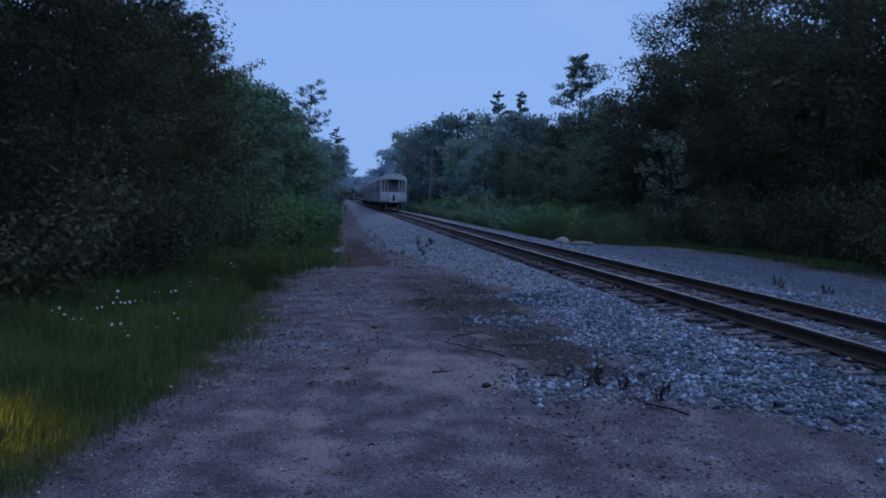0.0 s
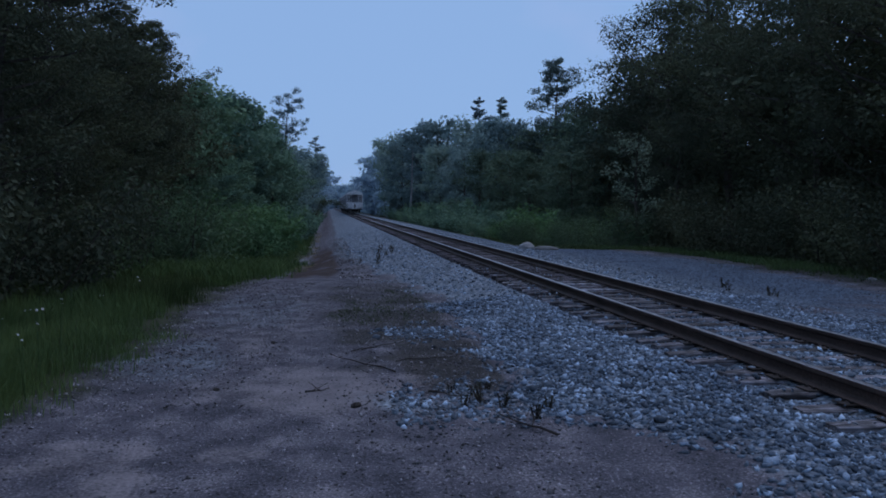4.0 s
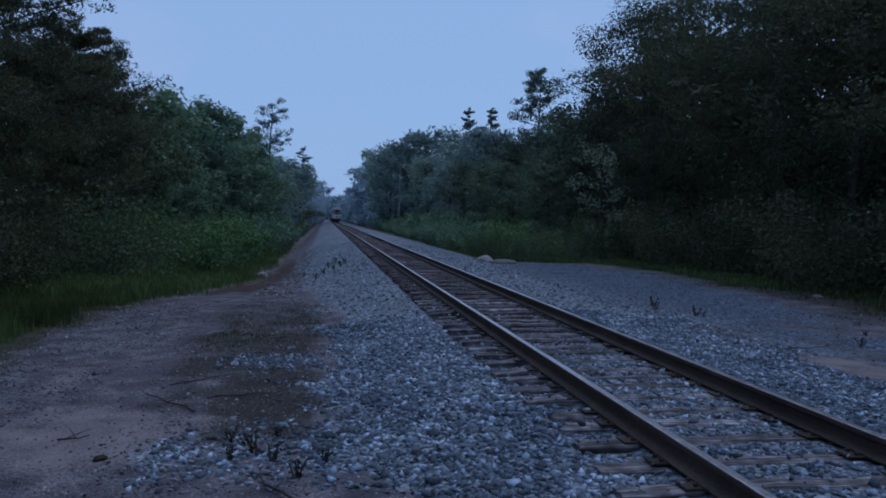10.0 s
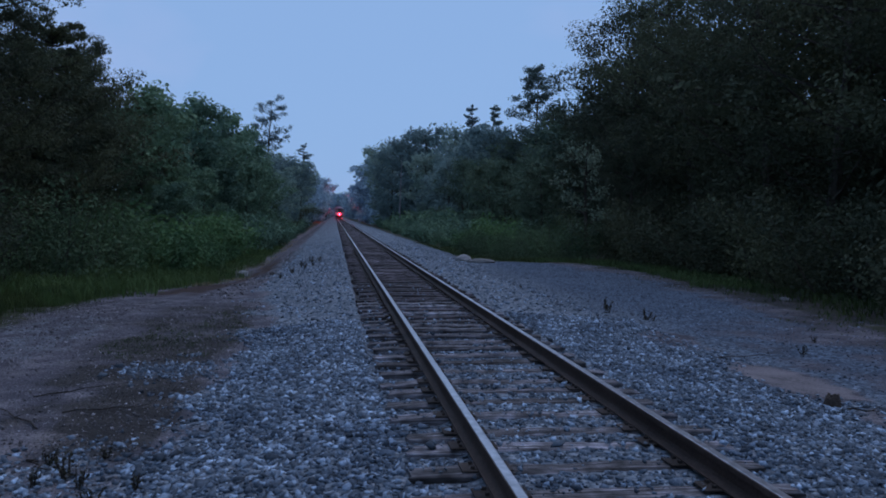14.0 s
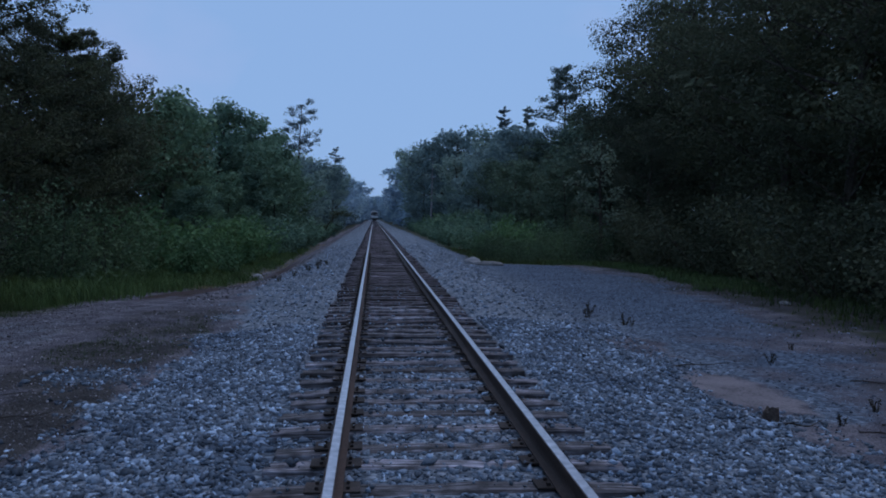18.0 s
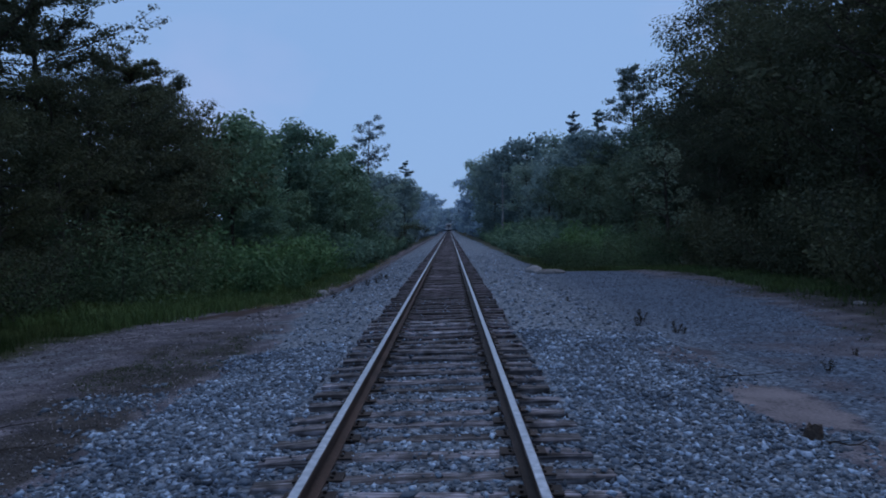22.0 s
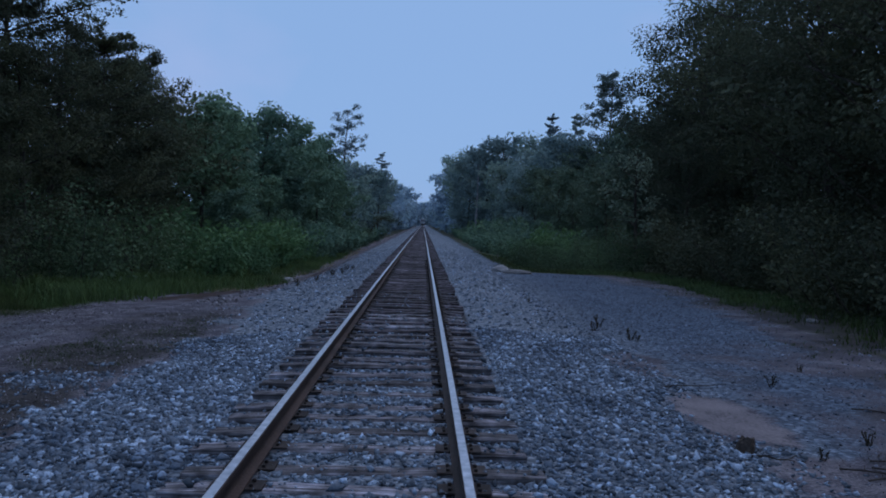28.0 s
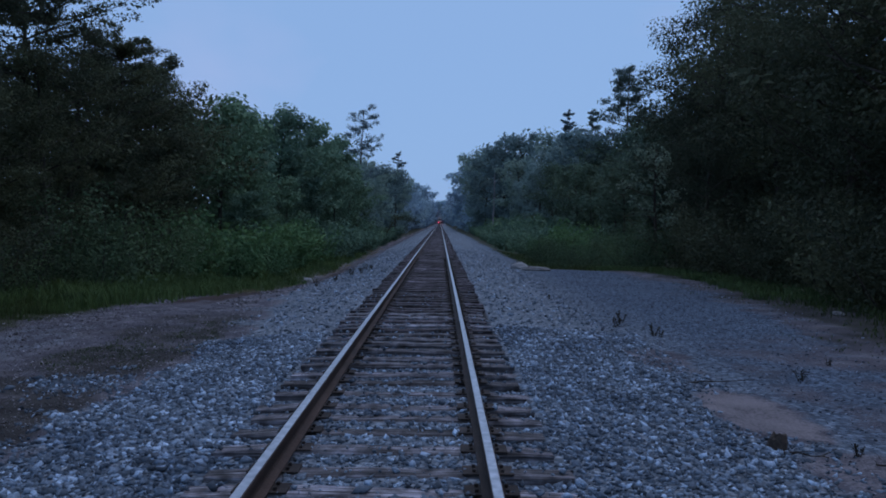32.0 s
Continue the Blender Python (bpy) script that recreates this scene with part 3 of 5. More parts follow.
def sleeper_mesh(seed, wood):
    rnd = random.Random(seed)
    bm = bmesh.new()
    n = 7
    rings = []
    for i in range(n + 1):
        x = -1.3 + 2.6 * i / n
        w = 0.104 + rnd.uniform(-0.01, 0.006)
        dz = rnd.uniform(-0.012, 0.004)
        e = 0.02 if i in (0, n) else 0.0
        pts = [(-w, -0.17), (-w + e * 0.3, -0.025), (-w + 0.018, dz - e), (w - 0.018, dz - e + rnd.uniform(-0.006, 0.006)), (w - e * 0.3, -0.025), (w, -0.17)]
        rings.append([bm.verts.new((x + rnd.uniform(-0.02, 0.02) * (i in (0, n)), a, b)) for a, b in pts])
    for i in range(n):
        for k in range(6):
            j = (k + 1) % 6
            bm.faces.new((rings[i][k], rings[i][j], rings[i + 1][j], rings[i + 1][k]))
    bm.faces.new(rings[0][::-1])
    bm.faces.new(rings[n])
    bmesh.ops.recalc_face_normals(bm, faces=bm.faces[:])
    me = bpy.data.meshes.new("sleeper")
    bm.to_mesh(me)
    bm.free()
    me.materials.append(wood)
    return me


SLEEPERS = [sleeper_mesh(s, M_TIE) for s in range(8)]
DARK_SLEEPERS = [sleeper_mesh(s, M_TIE_DARK) for s in range(8, 12)]
bm = bmesh.new()
block(bm, -0.18, 0.18, -0.095, 0.095, 0, 0.014, 0.003)
for sx in (-0.1, 0.1):
    for sy in (-0.05, 0.05):
        block(bm, sx - 0.012, sx + 0.012, sy - 0.012, sy + 0.012, 0.012, 0.034)
plate_me = bpy.data.meshes.new("tie_plate")
bm.to_mesh(plate_me)
bm.free()
plate_me.materials.append(M_PLATE)
rs = random.Random(11)
# the sleepers before the walker's last stand lie unevenly; the rest at their usual spacing
SLEEPER_Y = [7.36 - 0.515 * k for k in range(26, 0, -1)] + [7.36, 7.77, 8.3, 8.82, 9.28, 9.7, 10.3, 10.87, 11.34, 11.93, 12.42, 13.03, 13.6, 14.1]
sy = SLEEPER_Y[-1] + 0.51
while len(SLEEPER_Y) < 290:
    SLEEPER_Y.append(sy)
    sy += 0.515 + rs.uniform(-0.05, 0.05)
for k, sy in enumerate(SLEEPER_Y):
    takes_dark = rs.random() < (sy - 12.0) / 8.0
    s = new("sleeper", DARK_SLEEPERS[rs.randrange(4)] if takes_dark else SLEEPERS[rs.randrange(8)])
    s.parent = track
    s.matrix_basis = pose(rs.uniform(-0.07, 0.07), sy, -0.184 + rs.uniform(-0.012, 0.004), rs.uniform(-1.2, 1.2), rs.uniform(-0.3, 0.3), rs.uniform(-1.6, 1.6) + (180 if rs.random() < 0.5 else 0))
    if sy < 40:
        for side in (-0.755, 0.755):
            p = new("tie_plate", plate_me)
            p.parent = track
            p.matrix_basis = pose(side, sy, -0.186, 0, 0, rs.uniform(-1, 1))
bm = bmesh.new()
sy = SLEEPER_Y[-1] + 0.505
while sy < 420:
    block(bm, -1.3, 1.3, sy - 0.11, sy + 0.11, -0.3, -0.186)
    sy += 0.505
tagged(part("far_sleepers", bm, M_TIE_DARK, track, "weathered wooden sleepers in the distance"), kind="stuff")


# ---- trees and shrubs ----
def leaf_cloud(rng, centres, radii, per, size, flat=0.75, droop=0.0, loose=0.5):
    """Folded diamond leaves over the outside of clumps, turned mostly outwards and up: vertices and quads."""
    centres, radii = np.asarray(centres, dtype=float), np.asarray(radii, dtype=float)
    n = len(centres) * per
    c = np.repeat(centres, per, 0)
    r = np.repeat(radii, per)
    way = rng.normal(size=(n, 3))
    way /= np.linalg.norm(way, axis=1)[:, None] + 1e-6
    d = way * ((0.25 + 0.75 * rng.uniform(0, 1, n) ** 0.5) * r)[:, None]
    d[:, 2] *= flat
    p = c + d
    p[:, 2] -= droop * (d[:, 0] ** 2 + d[:, 1] ** 2) / (r + 0.1)
    nrm = way * 0.9 + rng.normal(size=(n, 3)) * loose + np.array([0, 0, 0.45])
    u = np.cross(nrm, rng.normal(size=(n, 3)))
    u /= np.linalg.norm(u, axis=1)[:, None] + 1e-6
    w = np.cross(nrm, u)
    w /= np.linalg.norm(w, axis=1)[:, None] + 1e-6
    up = np.cross(u, w)
    s = rng.uniform(0.55, 1.3, n)[:, None] * size
    v = np.stack([p - u * s * 0.55, p + w * s * 0.32 + up * s * 0.08, p + u * s * 0.55, p - w * s * 0.32 + up * s * 0.08], 1).reshape(-1, 3)
    f = np.arange(n * 4).reshape(n, 4)
    return v, f


def limb(bm, rnd, start, way, length, r0, steps=4, bend=0.25, lift=0.12):
    """A wandering tapered branch in one piece; gives back the points along it."""
    p, d = Vector(start), Vector(way).normalized()
    sides = 6 if r0 > 0.08 else 4
    pts, ways = [p.copy()], [d.copy()]
    for i in range(steps):
        p = p + d * (length / steps)
        pts.append(p.copy())
        d = (d + Vector((rnd.uniform(-bend, bend), rnd.uniform(-bend, bend), rnd.uniform(-bend, bend) * 0.6 + lift))).normalized()
        ways.append(d.copy())
    if bm is None:
        return pts
    u = ways[0].orthogonal().normalized()
    old = None
    for i, (q, w) in enumerate(zip(pts, ways)):
        u = (u - w * u.dot(w)).normalized()
        t = w.cross(u)
        r = max(r0 * (1 - i / steps * 0.85), 0.008)
        ring = [bm.verts.new(q + r * (math.cos(k * 6.2832 / sides) * u + math.sin(k * 6.2832 / sides) * t)) for k in range(sides)]
        if old:
            for k in range(sides):
                bm.faces.new((old[k], old[(k + 1) % sides], ring[(k + 1) % sides], ring[k]))
        else:
            bm.faces.new(ring[::-1])
        old = ring
    bm.faces.new(old)
    return pts


def broadleaf(name, seed, tall, spread, base, per, size, leaf, limbs=15, clump=0.95, bark=None, fine=True):
    """A broad-leaved tree: tapered trunk with limbs, and a crown of leaf clumps along the branches."""
    rnd, rng = random.Random(seed), np.random.RandomState(seed)
    tree = new(name)
    bm = bmesh.new()
    trunk = limb(bm, rnd, (0, 0, -0.4), (rnd.uniform(-0.06, 0.06), rnd.uniform(-0.06, 0.06), 1), tall * 0.86, 0.011 * tall + 0.05, 7, 0.07, 0.05)
    cs, rr = [], []
    for i in range(limbs):
        f = base + (0.97 - base) * (i + rnd.random() * 0.8) / limbs
        k = f * 7
        a, b = trunk[min(int(k), 6)], trunk[min(int(k) + 1, 7)]
        start = a.lerp(b, k - int(k))
        ang = i * 2.4 + rnd.uniform(-0.5, 0.5)
        shape = math.sin(math.pi * min(1, max(0.12, (f - base + 0.1) / (1.12 - base)))) ** 0.7
        ln = spread * shape * rnd.uniform(0.5, 1.2)
        pts = limb(bm, rnd, start, (math.cos(ang), math.sin(ang), rnd.uniform(0.05, 0.6)), ln, 0.0035 * tall + 0.01, 4, 0.3)
        for q in pts[1:]:
            cs.append(q + Vector((rnd.uniform(-0.3, 0.3), rnd.uniform(-0.3, 0.3), rnd.uniform(-0.1, 0.4))))
            rr.append(clump * rnd.uniform(0.6, 1.15))
        for _ in range(2):
            q0 = pts[rnd.choice((1, 2, 3))]
            sub = limb(bm if fine else None, rnd, q0, (math.cos(ang + rnd.uniform(-1.4, 1.4)), math.sin(ang + rnd.uniform(-1.4, 1.4)), rnd.uniform(0, 0.8)), ln * rnd.uniform(0.3, 0.55), 0.02, 2, 0.3)
            for q in sub[1:]:
                cs.append(q.copy())
                rr.append(clump * rnd.uniform(0.45, 0.95))
    cs.append(trunk[-1].copy())
    rr.append(clump)
    part("trunk", bm, bark or M_BARK, tree, "dark bark trunk with limbs" if bark is None else "pale bark trunk")
    v, f = leaf_cloud(rng, [tuple(c) for c in cs], rr, per, size, 0.6)
    crown = new("crown", quick_mesh("crown", v, f, leaf))
    crown.parent = tree
    return tree


def pine(name, seed, tall, spread, base, leaf, tiers=13, per=26, size=0.34, gap=0.25, blunt=0.75, airy=False):
    """A pine: straight mast, whorls of upturned boughs with needle tufts, open gaps between the tiers."""
    rnd, rng = random.Random(seed), np.random.RandomState(seed)
    tree = new(name)
    bm = bmesh.new()
    trunk = limb(bm, rnd, (0, 0, -0.4), (0, 0, 1), tall + 0.3, 0.012 * tall, 8, 0.03, 0.0)
    cs, rr = [], []
    for i in range(tiers):
        for j in range(rnd.choice((3, 4, 5))):
            if rnd.random() < gap:
                continue
            f = base + (0.98 - base) * (i + rnd.uniform(-0.9, 0.9)) / (tiers - 1)
            k = min(max(f, 0.05) * 8, 7.99)
            start = trunk[int(k)].lerp(trunk[int(k) + 1], k - int(k))
            reach = spread * max(0.02, 1 - (f - base) / (1 - base)) ** blunt * rnd.uniform(0.7, 1.15) + 0.2
            ang = j * 1.4 + i * 0.9 + rnd.uniform(-0.6, 0.6)
            ln = reach * rnd.uniform(0.45, 1.15)
            pts = limb(bm, rnd, start, (math.cos(ang), math.sin(ang), rnd.uniform(-0.1, 0.4)), ln, 0.045, 4, 0.25, 0.1)
            twigs = [pts]
            for q in pts[1:4]:
                turn = ang + rnd.choice((-1, 1)) * rnd.uniform(0.5, 1.1)
                twigs.append(limb(None, rnd, q, (math.cos(turn), math.sin(turn), rnd.uniform(0, 0.5)), ln * rnd.uniform(0.25, 0.5), 0.02, 2, 0.3, 0.1))
            if airy:
                for tw in twigs:
                    for q in (tw[-1], tw[-2].lerp(tw[-1], 0.4)):
                        cs.append(q + Vector((0, 0, 0.15)))
                        rr.append(rnd.uniform(0.35, 0.75))
                continue
            for tw in twigs:
                for q, q2 in zip(tw, tw[1:]):
                    for share in (0.5, 1.0):
                        cs.append(q.lerp(q2, share) + Vector((0, 0, 0.1)))
                        rr.append(min(0.34, 0.09 + ln * 0.1) * rnd.uniform(0.7, 1.2))
    cs.append(trunk[-1])
    rr.append(0.4)
    part("trunk", bm, M_BARK, tree, "straight dark trunk with boughs")
    v, f = leaf_cloud(rng, [tuple(c) for c in cs], rr, per, size, 0.7)
    crown = new("crown", quick_mesh("crown", v, f, leaf))
    crown.parent = tree
    return tree


def shrub(name, seed, tall, wide, per, size, leaf, stems=5):
    """A many-stemmed shrub, leafy to the ground."""
    rnd, rng = random.Random(seed), np.random.RandomState(seed)
    bush = new(name)
    cs, rr = [], []
    for i in range(stems * 3):
        bm = bmesh.new()
        ang, lean = rnd.uniform(0, 6.28), rnd.uniform(0.1, 1.0)
        r0 = rnd.uniform(0, wide * 0.35)
        pts = limb(bm, rnd, (r0 * math.cos(ang), r0 * math.sin(ang), -0.25), (lean * math.cos(ang), lean * math.sin(ang), 1.0), tall * rnd.uniform(0.55, 1.05), 0.025, 4, 0.22, 0.02)
        if i < stems:
            part("stem", bm, M_BARK, bush)
        else:
            bm.free()
        for q in pts[1:]:
            cs.append(q)
            rr.append(wide * 0.2 * rnd.uniform(0.7, 1.2))
    v, f = leaf_cloud(rng, [tuple(c) for c in cs], rr, per, size)
    crown = new("foliage", quick_mesh("foliage", v, f, leaf))
    crown.parent = bush
    return bush


def plant(made, places, label, category, group):
    """Sets the first made thing at the first place and copies of the made ones at the others: (which, x, y, size, turn)."""
    used = set()
    for which, x, y, size, turn in places:
        m = pose(x, y, float(height(x, y)), 0, 0, turn) @ Matrix.Scale(size, 4)
        if which in used:
            ob = copy_thing(made[which], m)
            ob.matrix_basis = m
        else:
            ob = made[which]
            ob.matrix_basis = m
            used.add(which)
        tagged(ob, label, category, group)
    for k, ob in enumerate(made):
        if k not in used:
            for o in (*ob.children_recursive, ob):
                bpy.data.objects.remove(o)


rt = random.Random(21)
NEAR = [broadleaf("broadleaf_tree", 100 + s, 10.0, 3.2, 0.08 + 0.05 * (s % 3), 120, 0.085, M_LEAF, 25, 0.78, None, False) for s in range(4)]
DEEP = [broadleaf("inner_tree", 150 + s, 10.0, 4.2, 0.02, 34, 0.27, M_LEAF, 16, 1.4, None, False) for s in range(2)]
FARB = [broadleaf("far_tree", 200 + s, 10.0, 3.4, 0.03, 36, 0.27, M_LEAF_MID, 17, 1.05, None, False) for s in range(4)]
FARD = [broadleaf("far_tree", 220 + s, 10.0, 3.4, 0.03, 40, 0.24, M_LEAF_SHADED, 17, 1.05, None, False) for s in range(3)]
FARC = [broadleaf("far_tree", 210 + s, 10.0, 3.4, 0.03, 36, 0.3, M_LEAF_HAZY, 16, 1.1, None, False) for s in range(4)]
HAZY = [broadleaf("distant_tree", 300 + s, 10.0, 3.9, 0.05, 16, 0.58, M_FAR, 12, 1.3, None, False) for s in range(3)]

# left woods: nearest rank, then depth behind it
left_near = [(-12.6, 9.0, 8.0), (-12.4, 13.0, 7.8), (-12.2, 17.0, 7.4), (-12.9, 21.0, 7.0), (-13.2, 25.5, 7.0), (-13.6, 30.0, 7.8), (-15.0, 34.5, 10.2), (-15.4, 40.0, 10.2), (-16.0, 47.0, 10.6)]
places = [(k % 4, x, y, h / 8.2, rt.uniform(0, 360)) for k, (x, y, h) in enumerate(left_near)]
second = [(rt.randrange(2), x - 2.5 + rt.uniform(-1, 1), y, h / 8.6, rt.uniform(0, 360)) for x, y, h in ((-17, 11, 9), (-17, 18, 7.4), (-16, 25, 7.2), (-16, 33, 8.6), (-16, 43, 9.5), (-15, 54, 10.5))]
right_near = [(14.0, 8.0, 13.5), (14.2, 14.0, 14.5), (14.4, 20.0, 14.5), (14.8, 26.0, 15), (16.2, 32.0, 16.5), (18.2, 38.5, 18.0), (19.6, 45.5, 19.5), (19.4, 54.0, 20.5), (20.2, 61.0, 17.6)]
places += [(k % 4, x, y, h / 9.6, rt.uniform(0, 360)) for k, (x, y, h) in enumerate(right_near)]
places.append((1, 13.0, 39.6, 0.9, 40))
second += [(rt.randrange(2), x, y, h / 10, rt.uniform(0, 360)) for x, y, h in ((21.0, 8, 15), (21.5, 13, 15), (21.8, 17, 15.5), (21.8, 22, 16), (22.2, 27, 16), (22.0, 33, 15), (23.0, 39.5, 16), (24.5, 47, 17), (25.5, 55, 18.5), (26.5, 64, 19.5), (19.5, 30, 13), (18.6, 24, 12.5), (18.6, 18, 12))]
LAYERED = [pine("layered_tree", 46, 15.0, 4.6, 0.54, M_LEAF, 13, 26, 0.12, 0.06, 0.4), pine("layered_tree", 47, 10.6, 3.7, 0.25, M_LEAF, 16, 24, 0.11, 0.05, 0.3)]
plant(LAYERED, [(0, -13.8, 25.5, 1.05, 10), (1, -13.9, 37.6, 0.98, 80), (1, -15.2, 43.5, 1.0, 200), (0, -15.0, 31.5, 0.95, 150), (0, -15.6, 20.5, 1.1, 250), (0, -14.4, 16.0, 1.05, 60)], "dark tree with level layered boughs above the woods", "tree", "trees beside the track")
plant(NEAR, places, "dark green broad-leaved tree at the edge of the woods", "tree", "trees beside the track")

inner = [(side * (xx + rt.uniform(-2, 2)), yy + rt.uniform(-3, 3), hh) for side, hh in ((-1, 9.0), (1, 12.0)) for xx in ((22.0, 30.0) if side > 0 else (22.0,)) for yy in (8, 17, 26, 35, 45, 56, 67)]
# Unseen trees behind the viewer, added to keep sky light off the sides.
back = [(side * xx, yy, 11.0) for side in (-1, 1) for xx, yy in ((14.5, 2), (15.5, -6), (15, -14), (16, -23), (15, -33), (21, -2), (21, -18))]
inner += back + [(-19.5, 22, 9.2), (-19.0, 29, 9.2), (-18.5, 38, 9), (-19, 48, 8.5), (-20, 58, 9), (-21, 68, 10)]
plant(DEEP, second + [(k % 2, x, y, h / 9, rt.uniform(0, 360)) for k, (x, y, h) in enumerate(inner)], "dark tree deep in the woods, some added unseen behind the viewer for shade", "tree", "trees beside the track")

mid = [(-14.5, 55, 11.0), (-16.0, 62, 12.2), (-16.8, 69, 12.6), (-15.4, 77, 13.6), (-14.4, 86, 15.0), (-13.6, 93, 15.0), (-12.9, 101, 14.2), (-11.5, 110, 12.5), (-11.0, 128, 13.5), (-10.0, 138, 13.2), (-9.5, 160, 13.8), (-9.0, 172, 13.5),
       (-20, 60, 11), (-21, 75, 12), (-20, 92, 14), (-19, 110, 14), (-18, 130, 14), (-17, 150, 14),
       (20.5, 69, 14.0), (21.5, 78, 14), (22.5, 88, 14), (24.0, 104, 14.5), (20.5, 113, 17), (20.0, 122, 18), (20.5, 131, 18.5), (18.6, 140, 19.4), (15.8, 147, 20.2), (12.6, 153, 20), (9.6, 160, 18.6), (10.2, 171, 19),
       (30, 72, 13), (31, 86, 13), (30, 98, 13), (31, 110, 14), (30, 122, 14), (29, 134, 15), (27, 146, 15), (23, 156, 16),
       (14.6, 62, 7.6), (15.4, 69, 8.2), (14.8, 77, 8.8), (15.2, 86, 9.6), (16.0, 95, 10), (15.2, 104, 11), (14.6, 114, 12), (14.8, 124, 13), (13.8, 133, 14), (18.5, 74, 10), (19, 92, 12),
       (-12.6, 67, 6.6), (-12.0, 77, 7.4), (-11.4, 88, 8.2), (-11.0, 97, 8.6), (-10.6, 106, 9.0), (-10.2, 118, 9.5), (-14.8, 80, 9), (-14.4, 95, 11),
       (26, 66, 16), (27, 82, 16), (28, 100, 16), (27, 118, 17), (27, 136, 18)]
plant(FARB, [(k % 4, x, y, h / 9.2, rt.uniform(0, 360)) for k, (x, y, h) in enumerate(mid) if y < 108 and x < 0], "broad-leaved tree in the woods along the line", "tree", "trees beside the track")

plant(FARD, [(k % 3, x, y, h / 9.2, rt.uniform(0, 360)) for k, (x, y, h) in enumerate(mid) if y < 108 and x > 0], "broad-leaved tree along the line, leaves darkened for shade", "tree", "trees beside the track")

plant(FARC, [(k % 4, x, y, h / 9.2, rt.uniform(0, 360)) for k, (x, y, h) in enumerate(mid) if y >= 108], "broad-leaved tree along the line, leaves tinted with haze", "tree", "trees beside the track")

far = []
for k in range(26):
    y = 182 + k * 17
    for side in (-1, 1):
        far.append((rt.randrange(3), side * (11.6 + rt.uniform(-0.8, 1.2)) + (2.2 if side < 0 else -1.3), y + rt.uniform(-4, 4), rt.uniform(1.6, 1.95) if y > 215 or side > 0 else 1.35, rt.uniform(0, 360)))
        if k < 13:
            far.append((rt.randrange(3), side * (20 + rt.uniform(-2, 4)), y + rt.uniform(-6, 6), rt.uniform(1.7, 2.1), rt.uniform(0, 360)))
for k in range(8):
    far.append((rt.randrange(3), -14 + k * 4.0, 690 + rt.uniform(-8, 8), rt.uniform(2.3, 2.6), rt.uniform(0, 360)))
for k in range(34):
    far.append((rt.randrange(3), 34 + rt.uniform(0, 22), 88 + k * 5.5, rt.uniform(1.3, 1.6), rt.uniform(0, 360)))
plant(HAZY, far, "tree far down the line, leaves tinted pale blue with haze", "tree", "distant trees")

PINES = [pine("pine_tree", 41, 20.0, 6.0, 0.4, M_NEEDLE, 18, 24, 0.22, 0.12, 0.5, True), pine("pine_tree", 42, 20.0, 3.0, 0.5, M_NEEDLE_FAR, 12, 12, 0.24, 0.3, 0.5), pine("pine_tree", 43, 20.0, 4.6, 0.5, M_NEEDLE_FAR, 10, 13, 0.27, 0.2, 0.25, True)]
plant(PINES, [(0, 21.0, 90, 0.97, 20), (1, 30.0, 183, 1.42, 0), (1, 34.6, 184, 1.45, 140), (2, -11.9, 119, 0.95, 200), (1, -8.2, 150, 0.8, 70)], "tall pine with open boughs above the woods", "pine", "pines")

SHRUBS = [shrub("shrub", 60 + s, 2.2, 2.6, 25, 0.19, M_SHRUB) for s in range(3)]
places = []
for k in range(34):
    y = 22 + k * 3.4
    places.append((rt.randrange(3), -8.7 + rt.uniform(-0.8, 0.6) + (0.5 if y > 60 else -2.2 if y < 33 else -0.4), y, rt.uniform(0.7, 1.35), rt.uniform(0, 360)))
    if k % 2:
        places.append((rt.randrange(3), -11 + rt.uniform(-1, 1), y, rt.uniform(1.1, 1.5), rt.uniform(0, 360)))
for k in range(36):
    y = 39 + k * 3.2
    places.append((rt.randrange(3), 7.0 + rt.uniform(-0.8, 1.0), y, rt.uniform(0.6, 0.95), rt.uniform(0, 360)))
    places.append((rt.randrange(3), 10.3 + rt.uniform(-1.2, 1.2), y + 1.4, rt.uniform(0.9, 1.3), rt.uniform(0, 360)))
for k in range(22):
    places.append((rt.randrange(3), 13.5 + rt.uniform(-1.5, 2.5), 92 + k * 3.4, rt.uniform(1.3, 1.9), rt.uniform(0, 360)))
for x, y, s in ((-11.0, 21.5, 0.7), (9.8, 37.8, 1.0)):
    places.append((rt.randrange(3), x, y, s, rt.uniform(0, 360)))
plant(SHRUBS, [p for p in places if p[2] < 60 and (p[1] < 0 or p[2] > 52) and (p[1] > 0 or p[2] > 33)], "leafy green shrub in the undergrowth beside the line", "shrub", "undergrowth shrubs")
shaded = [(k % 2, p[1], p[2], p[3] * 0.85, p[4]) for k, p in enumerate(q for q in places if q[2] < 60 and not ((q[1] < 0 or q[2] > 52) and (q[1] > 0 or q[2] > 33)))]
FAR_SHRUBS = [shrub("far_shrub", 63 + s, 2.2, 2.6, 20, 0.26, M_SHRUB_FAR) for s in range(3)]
plant(FAR_SHRUBS, [p for p in places if p[2] >= 60], "shrub farther along the line, leaves tinted with haze", "shrub", "undergrowth shrubs")
# Near shrubs take the dark tree leaf, so shade is in their colour.
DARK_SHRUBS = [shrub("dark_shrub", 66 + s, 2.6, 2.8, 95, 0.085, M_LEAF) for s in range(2)]
